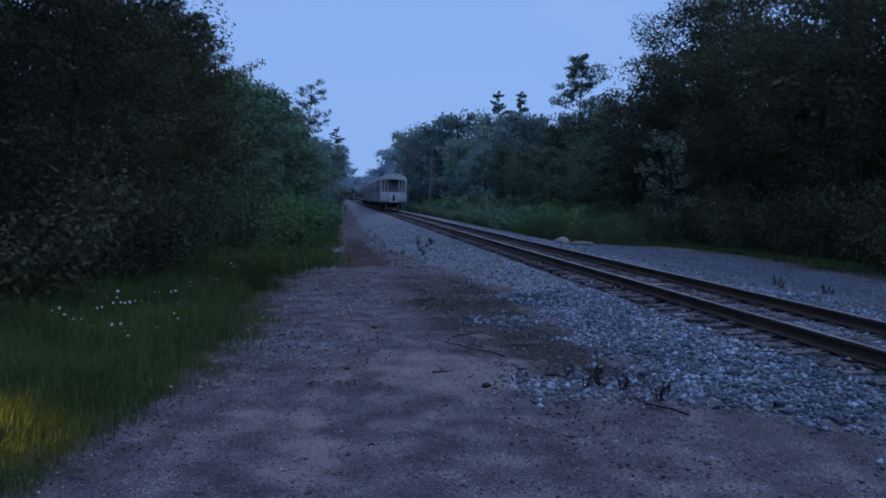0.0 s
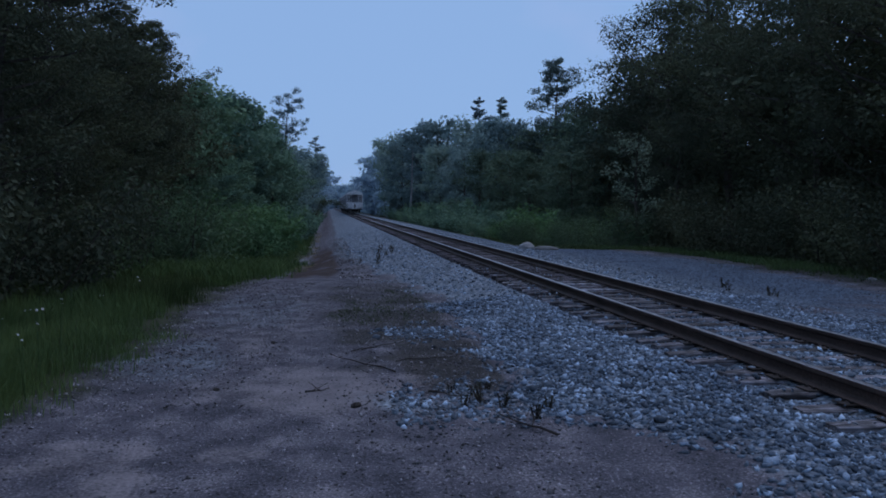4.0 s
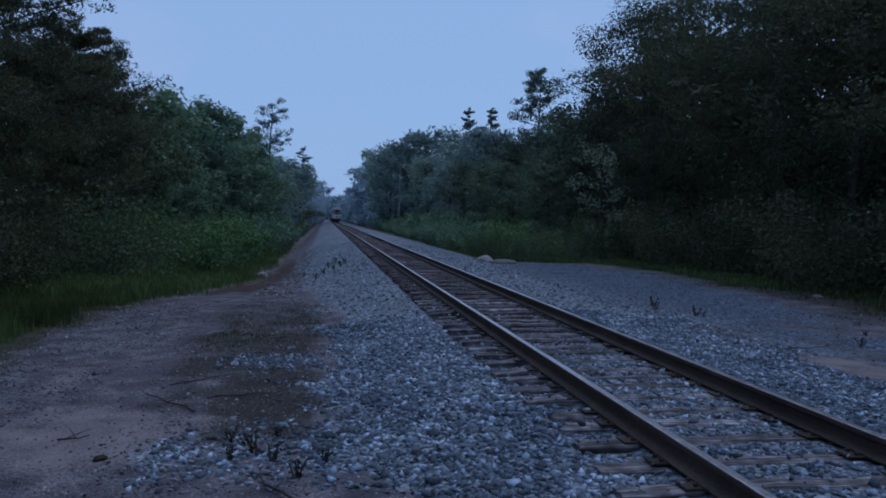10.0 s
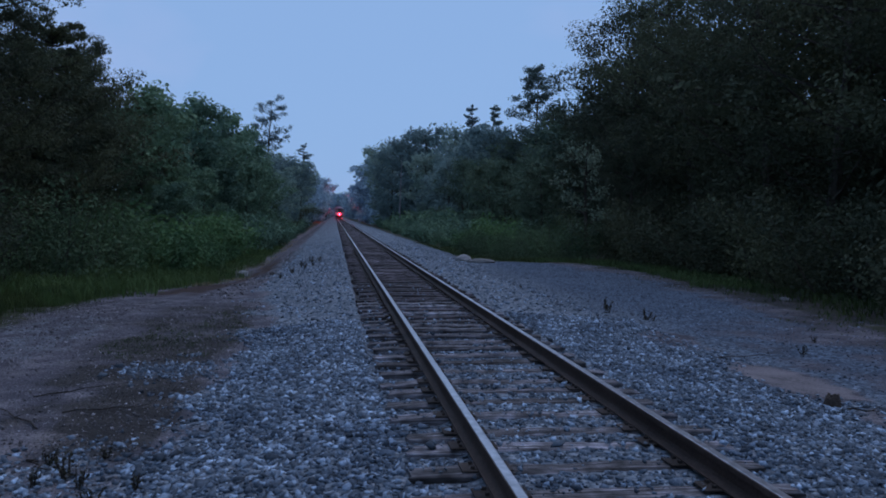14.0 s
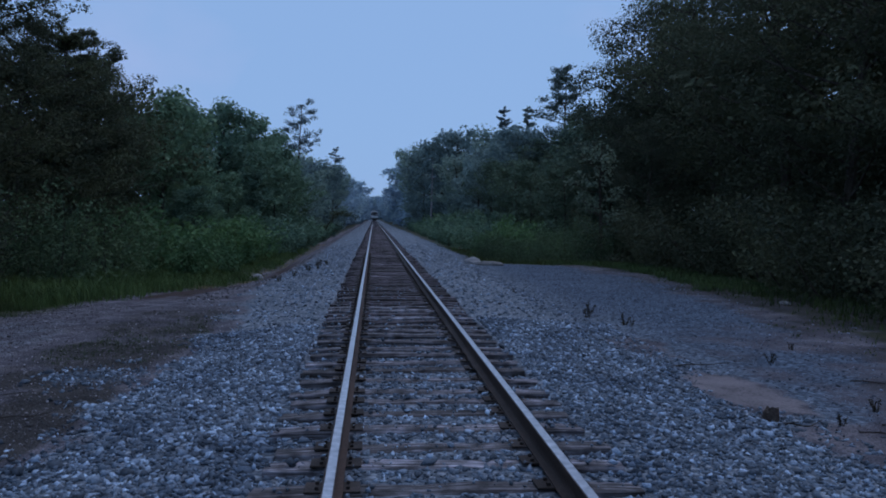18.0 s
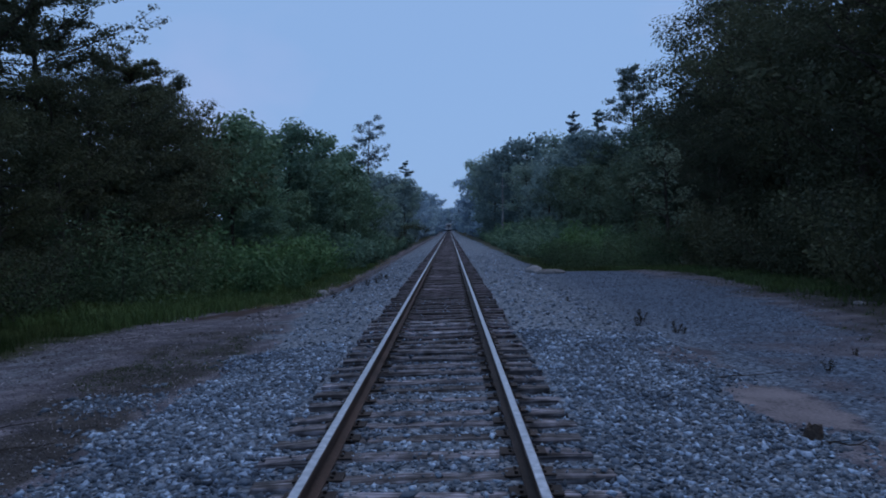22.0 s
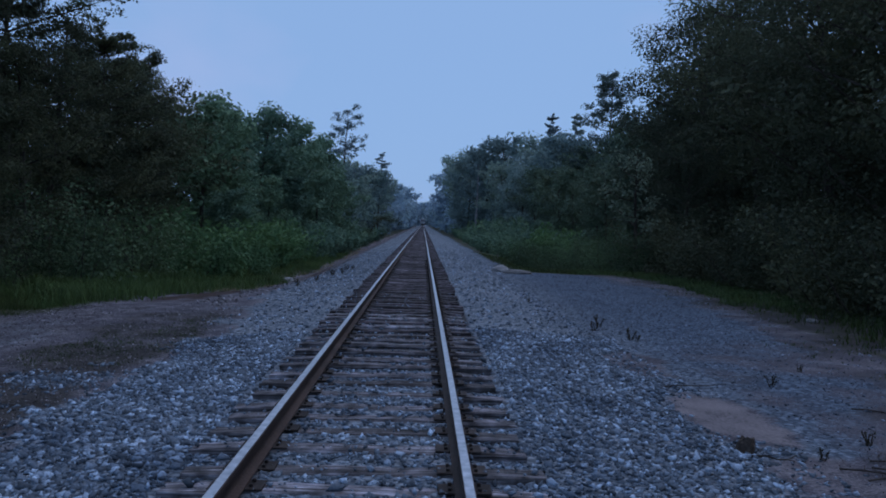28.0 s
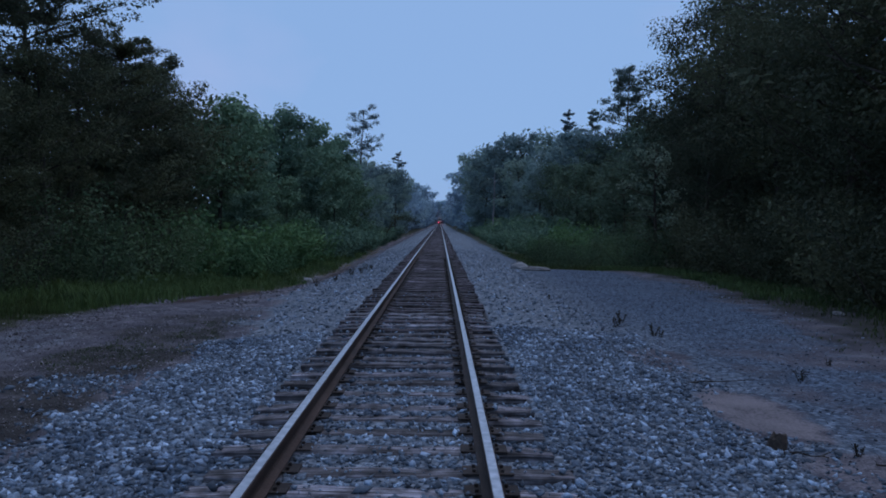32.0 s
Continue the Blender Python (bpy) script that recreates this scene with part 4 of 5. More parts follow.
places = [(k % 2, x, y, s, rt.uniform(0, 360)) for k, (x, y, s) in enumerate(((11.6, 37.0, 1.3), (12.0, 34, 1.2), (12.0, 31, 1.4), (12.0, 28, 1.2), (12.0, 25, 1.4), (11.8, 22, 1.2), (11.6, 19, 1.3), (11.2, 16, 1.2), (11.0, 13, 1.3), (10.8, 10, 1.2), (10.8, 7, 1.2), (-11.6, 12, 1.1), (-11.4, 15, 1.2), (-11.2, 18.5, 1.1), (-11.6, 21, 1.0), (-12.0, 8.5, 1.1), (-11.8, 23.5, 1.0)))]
DIM_SHRUBS = [shrub("brush_shrub", 68 + s, 2.5, 2.8, 64, 0.095, M_SHRUB_SHADED) for s in range(2)]
plant(DIM_SHRUBS, shaded, "shrub before the woods, leaves dimmed for the shade", "shrub", "undergrowth shrubs")
plant(DARK_SHRUBS, places, "shrub by the woods, leaves painted dark for their shade", "shrub", "undergrowth shrubs")

SAPLING = [broadleaf("pale_sapling", 71, 6.4, 1.7, 0.25, 16, 0.14, M_LEAF_PALE, 12, 0.42)]
plant(SAPLING, [(0, 10.5, 38.3, 1.12, 30)], "young tree with pale silvery leaves", "tree", "")
ROUND = [broadleaf("rounded_tree", 72, 7.6, 3.3, 0.08, 60, 0.22, M_SHRUB_FAR, 18, 0.9)]
plant(ROUND, [(0, -13.4, 60, 0.86, 30), (0, -11.8, 51, 0.62, 130)], "rounded light green tree at the edge of the woods", "tree", "")

lean = tagged(new("leaning_tree"), "dark leafy bough leaning low over the ditch", "tree")
bm = bmesh.new()
pts = limb(bm, random.Random(9), (0, 0, -0.4), (0.25, 0, 1), 4.6, 0.09, 6, 0.12, -0.08)
over = limb(bm, random.Random(10), pts[-1], (1, 0, 0.1), 2.8, 0.05, 5, 0.12, -0.16)
part("trunk", bm, M_BARK, lean)
v, f = leaf_cloud(np.random.RandomState(9), [tuple(q) for q in pts[3:] + over], [0.75] * (len(pts) - 3 + len(over)), 90, 0.17, 0.6)
crown = new("crown", quick_mesh("crown", v, f, M_LEAF))
crown.parent = lean
lean.matrix_basis = pose(-7.6, 112.0, float(height(-7.6, 112.0)))

snag = tagged(new("dead_trunk"), "bare pale dead trunk standing before the woods", "dead tree")
bm = bmesh.new()
pts = limb(bm, random.Random(5), (0, 0, -0.5), (0.01, 0, 1), 14.5, 0.26, 7, 0.025, 0)
for k in (4, 5, 6):
    limb(bm, random.Random(k), pts[k], (0.8, 0.3 * (-1) ** k, 0.6), 1.3, 0.05, 2)
part("trunk", bm, M_PALEBARK, snag)
snag.matrix_basis = pose(10.2, 147.0, float(height(10.2, 147.0)))


# ---- grass, weeds and flowers ----
def blades(rng, x, y, tall, wide=0.012, lean=0.35):
    """Bent grass blades, three triangles each."""
    n = len(x)
    z = height(x, y) - 0.02
    h = tall * rng.uniform(0.55, 1.2, n)
    a = rng.uniform(0, 6.283, n)
    ln = lean * h * rng.uniform(0.2, 1.3, n)
    w = wide * rng.uniform(0.7, 1.4, n)
    ax, ay = np.cos(a), np.sin(a)
    px, py = -ay * w, ax * w
    base = np.stack([x, y, z], -1)
    mid = base + np.stack([ax * ln * 0.3, ay * ln * 0.3, h * 0.6], -1)
    tip = base + np.stack([ax * ln, ay * ln, h], -1)
    off = np.stack([px, py, np.zeros(n)], -1)
    v = np.stack([base - off, base + off, mid - off * 0.8, mid + off * 0.8, tip], 1).reshape(-1, 3)
    k = np.arange(n)[:, None] * 5
    f = np.concatenate([k + np.array([0, 1, 3]), k + np.array([0, 3, 2]), k + np.array([2, 3, 4])], 0)
    return v, f


def tufts(rng, n, x0, x1, y0, y1, keep, bunch=14, radius=0.12):
    cx, cy = rng.uniform(x0, x1, n), rng.uniform(y0, y1, n)
    ok = keep(cx, cy)
    cx, cy = cx[ok], cy[ok]
    x = np.repeat(cx, bunch) + rng.normal(0, radius, len(cx) * bunch)
    y = np.repeat(cy, bunch) + rng.normal(0, radius, len(cx) * bunch)
    return x, y


rng = np.random.RandomState(8)
x, y = tufts(rng, 2300, -12, -7, 4.0, 22, lambda a, b: a < verge_left(b) - 0.15 + 0.42 * ripple(a, b, 0.6), 26, 0.13)
x2, y2 = tufts(rng, 900, -9.9, -8.0, 4.3, 8.5, lambda a, b: a < verge_left(b) + 0.05, 22, 0.1)
x, y = np.concatenate([x, x2]), np.concatenate([y, y2])
edge = np.clip((verge_left(y) - x) / 0.6, 0.35, 1) * (1 - 0.45 * smooth_step(y, 15, 19))
tall = (0.42 + 0.14 * ripple(x, y, 1.4)) * edge
# Blade colour by stretch; near the woods the shade is painted in.
for shade, material, label in (((y >= 18.6) & (x >= -8.0), M_GRASS_BANK, "green grass at the head of the ditch"), ((y > 14.5) & ((y < 18.6) | (x < -8.0)), M_GRASS_DARK, "verge grass by the woods, painted darker for their shade"), (y <= 14.5, M_GRASS, "tall green grass on the road verge")):
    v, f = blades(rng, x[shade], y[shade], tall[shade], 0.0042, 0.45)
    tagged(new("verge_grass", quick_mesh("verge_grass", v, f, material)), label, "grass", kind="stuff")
x, y = tufts(rng, 2600, -11.0, -6.2, 19.5, 80, lambda a, b: a < verge_left(b) + 0.25 + 0.4 * ripple(a, b, 0.6), 12, 0.22)
v, f = blades(rng, x, y, 0.4, 0.012, 0.7)
tagged(new("ditch_grass", quick_mesh("ditch_grass", v, f, M_GRASS_BANK)), "green grass along the ditch beside the woods", "grass", kind="stuff")
# Shade is put into these blades; the lit stand below takes lighter ones.
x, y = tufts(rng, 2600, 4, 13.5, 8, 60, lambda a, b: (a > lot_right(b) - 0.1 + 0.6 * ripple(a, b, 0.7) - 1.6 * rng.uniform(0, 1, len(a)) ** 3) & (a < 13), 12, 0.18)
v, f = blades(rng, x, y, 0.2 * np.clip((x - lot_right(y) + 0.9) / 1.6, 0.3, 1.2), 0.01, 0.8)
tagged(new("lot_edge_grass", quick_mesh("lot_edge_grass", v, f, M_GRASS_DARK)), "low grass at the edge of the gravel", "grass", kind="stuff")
x, y = tufts(rng, 1100, 7.0, 12.0, 22, 36, lambda a, b: (a > lot_right(b) - 0.1 + 0.5 * ripple(a, b, 0.7)) & (a < lot_right(b) + 2.2), 14, 0.16)
v, f = blades(rng, x, y, 0.2, 0.009, 0.7)
tagged(new("lot_edge_grass", quick_mesh("lot_edge_grass", v, f, M_GRASS_BANK)), "low green grass between the gravel and the woods", "grass", kind="stuff")
x, y = tufts(rng, 700, -7.8, -6.0, 27, 95, lambda a, b: (a > verge_left(b) - 0.7) & (rng.uniform(0, 1, len(a)) < 0.5 + 0.6 * ripple(a, b, 1.0)), 9, 0.14)
v, f = blades(rng, x, y, 0.16, 0.007, 0.9)
tagged(new("dry_grass", quick_mesh("dry_grass", v, f, M_DRYGRASS)), "dry straw-coloured grass on the embankment", "grass", kind="stuff")
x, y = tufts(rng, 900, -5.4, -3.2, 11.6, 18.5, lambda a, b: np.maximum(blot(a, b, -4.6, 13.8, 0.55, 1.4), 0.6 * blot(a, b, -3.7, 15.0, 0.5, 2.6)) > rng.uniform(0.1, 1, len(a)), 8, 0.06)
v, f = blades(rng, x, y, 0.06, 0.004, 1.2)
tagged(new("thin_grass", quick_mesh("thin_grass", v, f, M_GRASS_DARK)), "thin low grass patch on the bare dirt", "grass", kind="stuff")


x, y = tufts(rng, 520, -5.0, -3.0, 6.6, 18, lambda a, b: (np.maximum(blot(a, b, -3.8, 9.2, 0.6, 1.6), np.maximum(0.8 * blot(a, b, -3.9, 12.6, 0.6, 1.8), 0.7 * blot(a, b, -3.9, 7.5, 0.6, 0.5))) > rng.uniform(0, 1, len(a))), 7, 0.08)
v, f = blades(rng, x, y, 0.045, 0.004, 2.2)
tagged(new("twig_litter", quick_mesh("twig_litter", v, f, M_TWIG)), "dark twig and stalk litter on the bare dirt", "litter", kind="stuff")
x, y = tufts(rng, 1500, -8.2, -4.6, 7.0, 20.0, lambda a, b: (a > verge_left(b)) & (a < verge_left(b) + 2.0) & (0.4 + 0.6 * ripple(a, b, 0.6) > rng.uniform(0, 1, len(a))), 6, 0.09)
v, f = blades(rng, x, y, 0.025, 0.007, 3.0)
tagged(new("leaf_litter", quick_mesh("leaf_litter", v, f, M_TWIG)), "dark dead leaves and stalks along the verge", "litter", kind="stuff")
x, y = tufts(rng, 260, 3.9, 6.4, 7.4, 9.6, lambda a, b: blot(a, b, 4.9, 8.4, 0.9, 0.7) > rng.uniform(0, 1, len(a)), 5, 0.1)
v, f = blades(rng, x, y, 0.06, 0.005, 2.4)
tagged(new("twig_litter", quick_mesh("twig_litter", v, f, M_TWIG)), "dark dead twigs lying on the sand", "litter", kind="stuff")


def daisy(seed):
    """A white field flower: stalk and two or three heads."""
    rnd = random.Random(seed)
    plant_ = new("white_flower")
    bm = bmesh.new()
    tops = []
    for k in range(2):
        top = Vector((rnd.uniform(-0.06, 0.06), rnd.uniform(-0.06, 0.06), rnd.uniform(0.55, 0.72)))
        tube(bm, (0, 0, 0), top, 0.004, 0.003, 4)
        tops.append(top)
    part("stalk", bm, M_GRASS, plant_, "thin green stalk")
    for top in tops:
        tip = Euler((rnd.uniform(0.2, 1.2), rnd.uniform(-0.4, 0.4), 0)).to_matrix()
        bm = bmesh.new()
        for i in range(9):
            a = i * 6.283 / 9
            c, s = math.cos(a), math.sin(a)
            v = [bm.verts.new(top + tip @ Vector((c * r - s * q, s * r + c * q, z))) for r, q, z in ((0.002, 0, 0.003), (0.009, -0.005, 0.005), (0.014, 0, 0.002), (0.009, 0.005, 0.005))]
            bm.faces.new(v)
        part("flower_head", bm, M_FLOWER, plant_, "white petals")
    return plant_


DAISIES = [daisy(s) for s in range(2)]
places = []
for x, y in ((-8.65, 8.5), (-8.75, 8.7), (-8.55, 8.75), (-8.8, 8.3), (-8.5, 8.2), (-8.9, 7.9), (-8.85, 7.5), (-8.2, 9.7), (-8.3, 9.4), (-9.1, 6.4), (-7.95, 8.0), (-8.0, 7.1), (-8.2, 7.0), (-8.4, 7.4), (-8.7, 7.7), (-8.1, 8.8), (-8.35, 8.4), (-8.0, 10.6), (-9.0, 9.2), (-8.6, 9.9), (-8.1, 13.2), (-9.3, 8.4), (-9.9, 8.0)):
    places.append((rt.randrange(2), x, y, rt.uniform(0.9, 1.15), rt.uniform(0, 360)))
plant(DAISIES, places, "white flowering weed among the verge grass", "flower", "white flowers in the verge")


def weed(seed, tall, stems, leaf):
    rnd, rng = random.Random(seed), np.random.RandomState(seed)
    w = new("dark_weed")
    cs = []
    for i in range(stems):
        bm = bmesh.new()
        a = rnd.uniform(0, 6.28)
        pts = limb(bm, rnd, (0.02 * math.cos(a), 0.02 * math.sin(a), -0.03), (0.3 * math.cos(a), 0.3 * math.sin(a), 1), tall * rnd.uniform(0.6, 1.05), 0.008, 4, 0.2, 0.0)
        part("stem", bm, M_TWIG, w)
        cs += [tuple(p) for p in pts[1:]]
    v, f = leaf_cloud(rng, cs, [0.04] * len(cs), 4, 0.035)
    o = new("foliage", quick_mesh("foliage", v, f, leaf))
    o.parent = w
    return w


WEEDS = [weed(80 + s, 0.24, 4, M_WEED) for s in range(3)]
places = []
for x, y, s in ((-3.75, 7.55, 1.1), (-3.6, 7.3, 0.8), (-3.95, 7.4, 0.7), (-3.4, 6.9, 0.8), (-3.2, 7.2, 0.7), (-4.0, 7.9, 0.7), (-3.6, 8.0, 0.6), (3.7, 16.7, 0.9), (3.92, 17.3, 1.1), (4.12, 15.7, 1.0), (4.2, 15.6, 0.7), (4.9, 11.9, 0.8), (4.65, 9.3, 0.8), (3.9, 8.7, 0.6), (4.9, 8.3, 0.8), (5.4, 8.6, 0.7), (-2.65, 32.3, 1.3), (-2.9, 31.5, 1.1), (-3.3, 29.9, 1.2), (-3.1, 33, 1.2), (-2.8, 36, 1.3), (-3.5, 27, 1.0), (-2.4, 34.5, 1.1), (-4.0, 29.8, 0.9), (3.2, 22, 0.6), (5.8, 13, 0.6)):
    places.append((rt.randrange(3), x, y, s, rt.uniform(0, 360)))
plant(WEEDS, places, "small dark weed growing through the stones", "weed", "weeds in the ballast")


# ---- loose stones ----
def stones(rng, x, y, z, size):
    """Angular broken stones, six corners each."""
    n = len(x)
    octa = np.array([(1, 0, 0), (-1, 0, 0), (0, 1, 0), (0, -1, 0), (0, 0, 1), (0, 0, -1)], dtype=float)
    v = octa[None] * rng.uniform(0.75, 1.35, (n, 6, 1)) + rng.uniform(-0.38, 0.38, (n, 6, 3))
    v *= rng.uniform(0.45, 1.25, (n, 1, 3)) * (size * rng.uniform(0.4, 1.3, n) ** 1.5 * np.where(rng.uniform(0, 1, n) < 0.04, 1.5, 1.0))[:, None, None]
    q = rng.normal(size=(n, 4))
    q /= np.linalg.norm(q, axis=1)[:, None]
    w, a, b, c = q.T
    R = np.stack([1 - 2 * (b * b + c * c), 2 * (a * b - c * w), 2 * (a * c + b * w), 2 * (a * b + c * w), 1 - 2 * (a * a + c * c), 2 * (b * c - a * w), 2 * (a * c - b * w), 2 * (b * c + a * w), 1 - 2 * (a * a + b * b)], -1).reshape(n, 3, 3)
    v = np.einsum("nij,nkj->nki", R, v) * np.array([1.1, 1.1, 0.78]) + np.stack([x, y, z], -1)[:, None]
    tris = np.array([(0, 2, 4), (2, 1, 4), (1, 3, 4), (3, 0, 4), (2, 0, 5), (1, 2, 5), (3, 1, 5), (0, 3, 5)])
    f = (np.arange(n)[:, None, None] * 6 + tris[None]).reshape(-1, 3)
    return v.reshape(-1, 3), f


def beside_ties(x, y):
    """True where no sleeper lies below."""
    sl = np.array(SLEEPER_Y)
    d = np.abs(y[:, None] - sl[None, :80]).min(1)
    return (np.abs(x) > 1.36) | (d > 0.1)


def scatter(name, label, seed, n, x0, x1, y0, y1, size, keep, sink=0.25, stone=M_STONE):
    rng = np.random.RandomState(seed)
    x, y = rng.uniform(x0, x1, n), rng.uniform(y0, y1, n)
    ok = keep(x, y, rng.uniform(0, 1, n))
    x, y = x[ok], y[ok]
    z = height(x, y) + size * (0.5 - sink) * rng.uniform(-0.6, 1.8, len(x))
    z = np.where(beside_ties(x, y), z, -0.176)
    v, f = stones(rng, x, y, z, np.full(len(x), size))
    return tagged(new(name, quick_mesh(name, v, f, stone)), label, "gravel", kind="stuff")


def on_ballast(x, y, u):
    return (u < covers(x, y)[1]) & (np.abs(np.abs(x) - 0.755) > 0.09)


scatter("ballast_shoulder", "grey crushed ballast stones on the track shoulder", 1, 36000, -4.6, -1.2, 4.0, 15.0, 0.028, lambda x, y, u: on_ballast(x, y, u) & (beside_ties(x, y) | (u < 0.06)))
scatter("ballast_bed", "grey crushed ballast stones between the sleepers", 2, 20000, -1.36, 1.36, 5.0, 17.0, 0.024, lambda x, y, u: on_ballast(x, y, u * 0.45 + 0.006 * np.clip(y - 10, 0, 14)) & (beside_ties(x, y) | (u < 0.06)))
scatter("ballast_shoulder", "grey crushed ballast stones on the track shoulder", 3, 24000, 1.2, 3.8, 5.5, 16.0, 0.026, lambda x, y, u: on_ballast(x, y, u * 1.1) & (beside_ties(x, y) | (u < 0.06)))
scatter("ballast_shoulder", "grey crushed ballast stones farther along the line", 4, 25000, -4.4, 3.6, 15.0, 75.0, 0.03, lambda x, y, u: on_ballast(x, y, u / (1.02 - smooth_step(y, 22, 75))) & (np.abs(x) > 1.36))
scatter("bank_grit", "grey grit and stones along the ditch", 13, 9000, -7.6, -4.0, 20.0, 60.0, 0.035, lambda x, y, u: (x > verge_left(y) - 0.2) & (u > covers(x, y)[4]) & (u < 0.25 + 0.5 * ripple(x, y, 0.9) + 0.4 * (x > -4.9)), 0.25, M_GRIT)
scatter("sleeper_chips", "small pale stone chips lying on the sleepers", 12, 9000, -1.3, 1.3, 6.0, 22.0, 0.012, lambda x, y, u: ~beside_ties(x, y) & (u < 0.5) & (np.abs(np.abs(x) - 0.755) > 0.1))
scatter("lot_gravel", "fine grey gravel of the cleared lot", 5, 22000, 3.2, 9.5, 6.5, 34.0, 0.017, lambda x, y, u: on_ballast(x, y, u * 0.6), 0.25, M_LOTSTONE)
scatter("road_gravel", "scattered pebbles on the dirt road apron", 6, 24000, -8.4, -2.0, 4.2, 17.0, 0.009, lambda x, y, u: (x > verge_left(y)) & (u > covers(x, y)[1]) & (u > 0.9 * covers(x, y)[2]), 0.25, M_GRIT)
scatter("spilled_stones", "pale stones spilled along the verge", 7, 24000, -8.6, -3.3, 4.5, 20.0, 0.015, lambda x, y, u: (x > verge_left(y) - 0.2) & (x < ballast_left(y)) & (u < 0.09 + 0.12 * ripple(x, y, 0.9) + 0.25 * (x > -5.0) + 0.9 * covers(x, y)[1] + 0.35 * blot(x, y, -3.9, 7.6, 1.1, 0.9) + 0.5 * (x < verge_left(y) + 0.45) + (0.28 + 0.3 * ripple(x, y, 0.5)) * (x < verge_left(y) + 1.7) * (y > 7.5)), 0.25, M_GRIT)


# ---- single things on the ground ----
def boulder(name, label, x, y, sx, sy, sz, seed, material, category="rock"):
    rnd = random.Random(seed)
    bm = bmesh.new()
    bmesh.ops.create_icosphere(bm, subdivisions=3, radius=1)
    for v in bm.verts:
        k = 1 + 0.22 * noise.noise(v.co * 1.4 + Vector((seed, 0, 0))) + 0.07 * noise.noise(v.co * 4 + Vector((0, seed, 0)))
        v.co = Vector((v.co.x * sx * k, v.co.y * sy * k, max(v.co.z, -0.5) * sz * k))
    ob = part(name, bm, material)
    ob.matrix_basis = pose(x, y, float(height(x, y)) + sz * 0.35, 0, 0, rnd.uniform(0, 360))
    return tagged(ob, label, category)


boulder("rock", "pale grey boulder at the end of the gravel", 3.75, 34.8, 0.4, 0.32, 0.2, 1, M_ROCK)
boulder("rock", "dark grey flat slab beside the brush", 4.3, 33.7, 0.55, 0.32, 0.14, 2, M_ROCK_DARK)
boulder("rock", "small pale rock at the bottom of the ditch", -6.5, 43.0, 0.35, 0.3, 0.2, 3, M_ROCK)
boulder("rock", "pale rock half sunk at the lot's edge", 9.0, 19.0, 0.16, 0.14, 0.06, 4, M_ROCK_DARK)
boulder("stone", "dark stone on the dirt", -4.93, 7.49, 0.06, 0.04, 0.03, 5, M_TWIG, "stone")
boulder("stone", "small dark stone on the dirt", -6.28, 8.31, 0.035, 0.03, 0.02, 6, M_TWIG, "stone")
boulder("stone", "small dark stone on the dirt", -5.9, 10.8, 0.05, 0.03, 0.02, 7, M_TWIG, "stone")

stump = tagged(new("tree_stump"), "small weathered stump beside the bare sand", "stump")
bm = bmesh.new()
rnd = random.Random(4)
ring_a, ring_b, ring_c = [], [], []
for i in range(12):
    a = i * 6.283 / 12
    r = 0.085 * rnd.uniform(0.8, 1.25)
    ring_a.append(bm.verts.new((1.25 * r * math.cos(a), 1.25 * r * math.sin(a), -0.05)))
    ring_b.append(bm.verts.new((r * math.cos(a), r * math.sin(a), 0.1)))
    ring_c.append(bm.verts.new((0.75 * r * math.cos(a), 0.75 * r * math.sin(a), 0.14 + rnd.uniform(-0.03, 0.05))))
for lo, hi in ((ring_a, ring_b), (ring_b, ring_c)):
    for i in range(12):
        bm.faces.new((lo[i], lo[(i + 1) % 12], hi[(i + 1) % 12], hi[i]))
bm.faces.new(ring_c)
part("wood", bm, M_STUMP, stump)
stump.matrix_basis = pose(3.32, 8.93, float(height(3.32, 8.93)), 4, 6, 30) @ Matrix.Scale(0.8, 4)


def stick(x0, y0, x1, y1, r, seed, label, lift=0.02):
    rnd = random.Random(seed)
    bm = bmesh.new()
    a = Vector((x0, y0, float(height(x0, y0)) + lift))
    b = Vector((x1, y1, float(height(x1, y1)) + lift))
    p = a
    for i in range(5):
        q = a.lerp(b, (i + 1) / 5) + Vector((rnd.uniform(-0.04, 0.04), rnd.uniform(-0.04, 0.04), rnd.uniform(0, 0.02)))
        tube(bm, p, q, r * (1 - i * 0.14), r * (0.9 - i * 0.14), 5)
        if i in (1, 3):
            tube(bm, q, q + Vector((rnd.uniform(-0.2, 0.2), rnd.uniform(-0.2, 0.2), 0.05)), r * 0.5, r * 0.2, 4)
        p = q
    return tagged(part("fallen_stick", bm, M_TWIG), label, "stick", "fallen sticks")


for k, (x0, y0, x1, y1, r) in enumerate(((-4.45, 8.9, -5.2, 9.8, 0.01), (-3.38, 6.3, -3.7, 6.9, 0.012), (-4.2, 8.0, -3.95, 7.7, 0.012), (-4.9, 10.1, -4.2, 10.6, 0.008), (-5.4, 8.0, -5.2, 8.05, 0.012),
                                         (3.9, 8.45, 4.6, 8.0, 0.009), (4.0, 8.2, 4.8, 8.3, 0.008), (4.2, 8.5, 4.9, 8.1, 0.008), (4.4, 8.0, 5.0, 8.4, 0.008), (4.3, 8.7, 5.2, 8.75, 0.008), (3.3, 8.75, 3.6, 8.6, 0.012), (3.4, 11.6, 4.3, 11.9, 0.009), (6.2, 9.8, 7.2, 9.9, 0.01), (5.2, 10.6, 5.9, 10.3, 0.009), (-4.4, 9.4, -3.6, 9.6, 0.009))):
    stick(x0, y0, x1, y1, r, k, "dry dark stick lying on the ground")


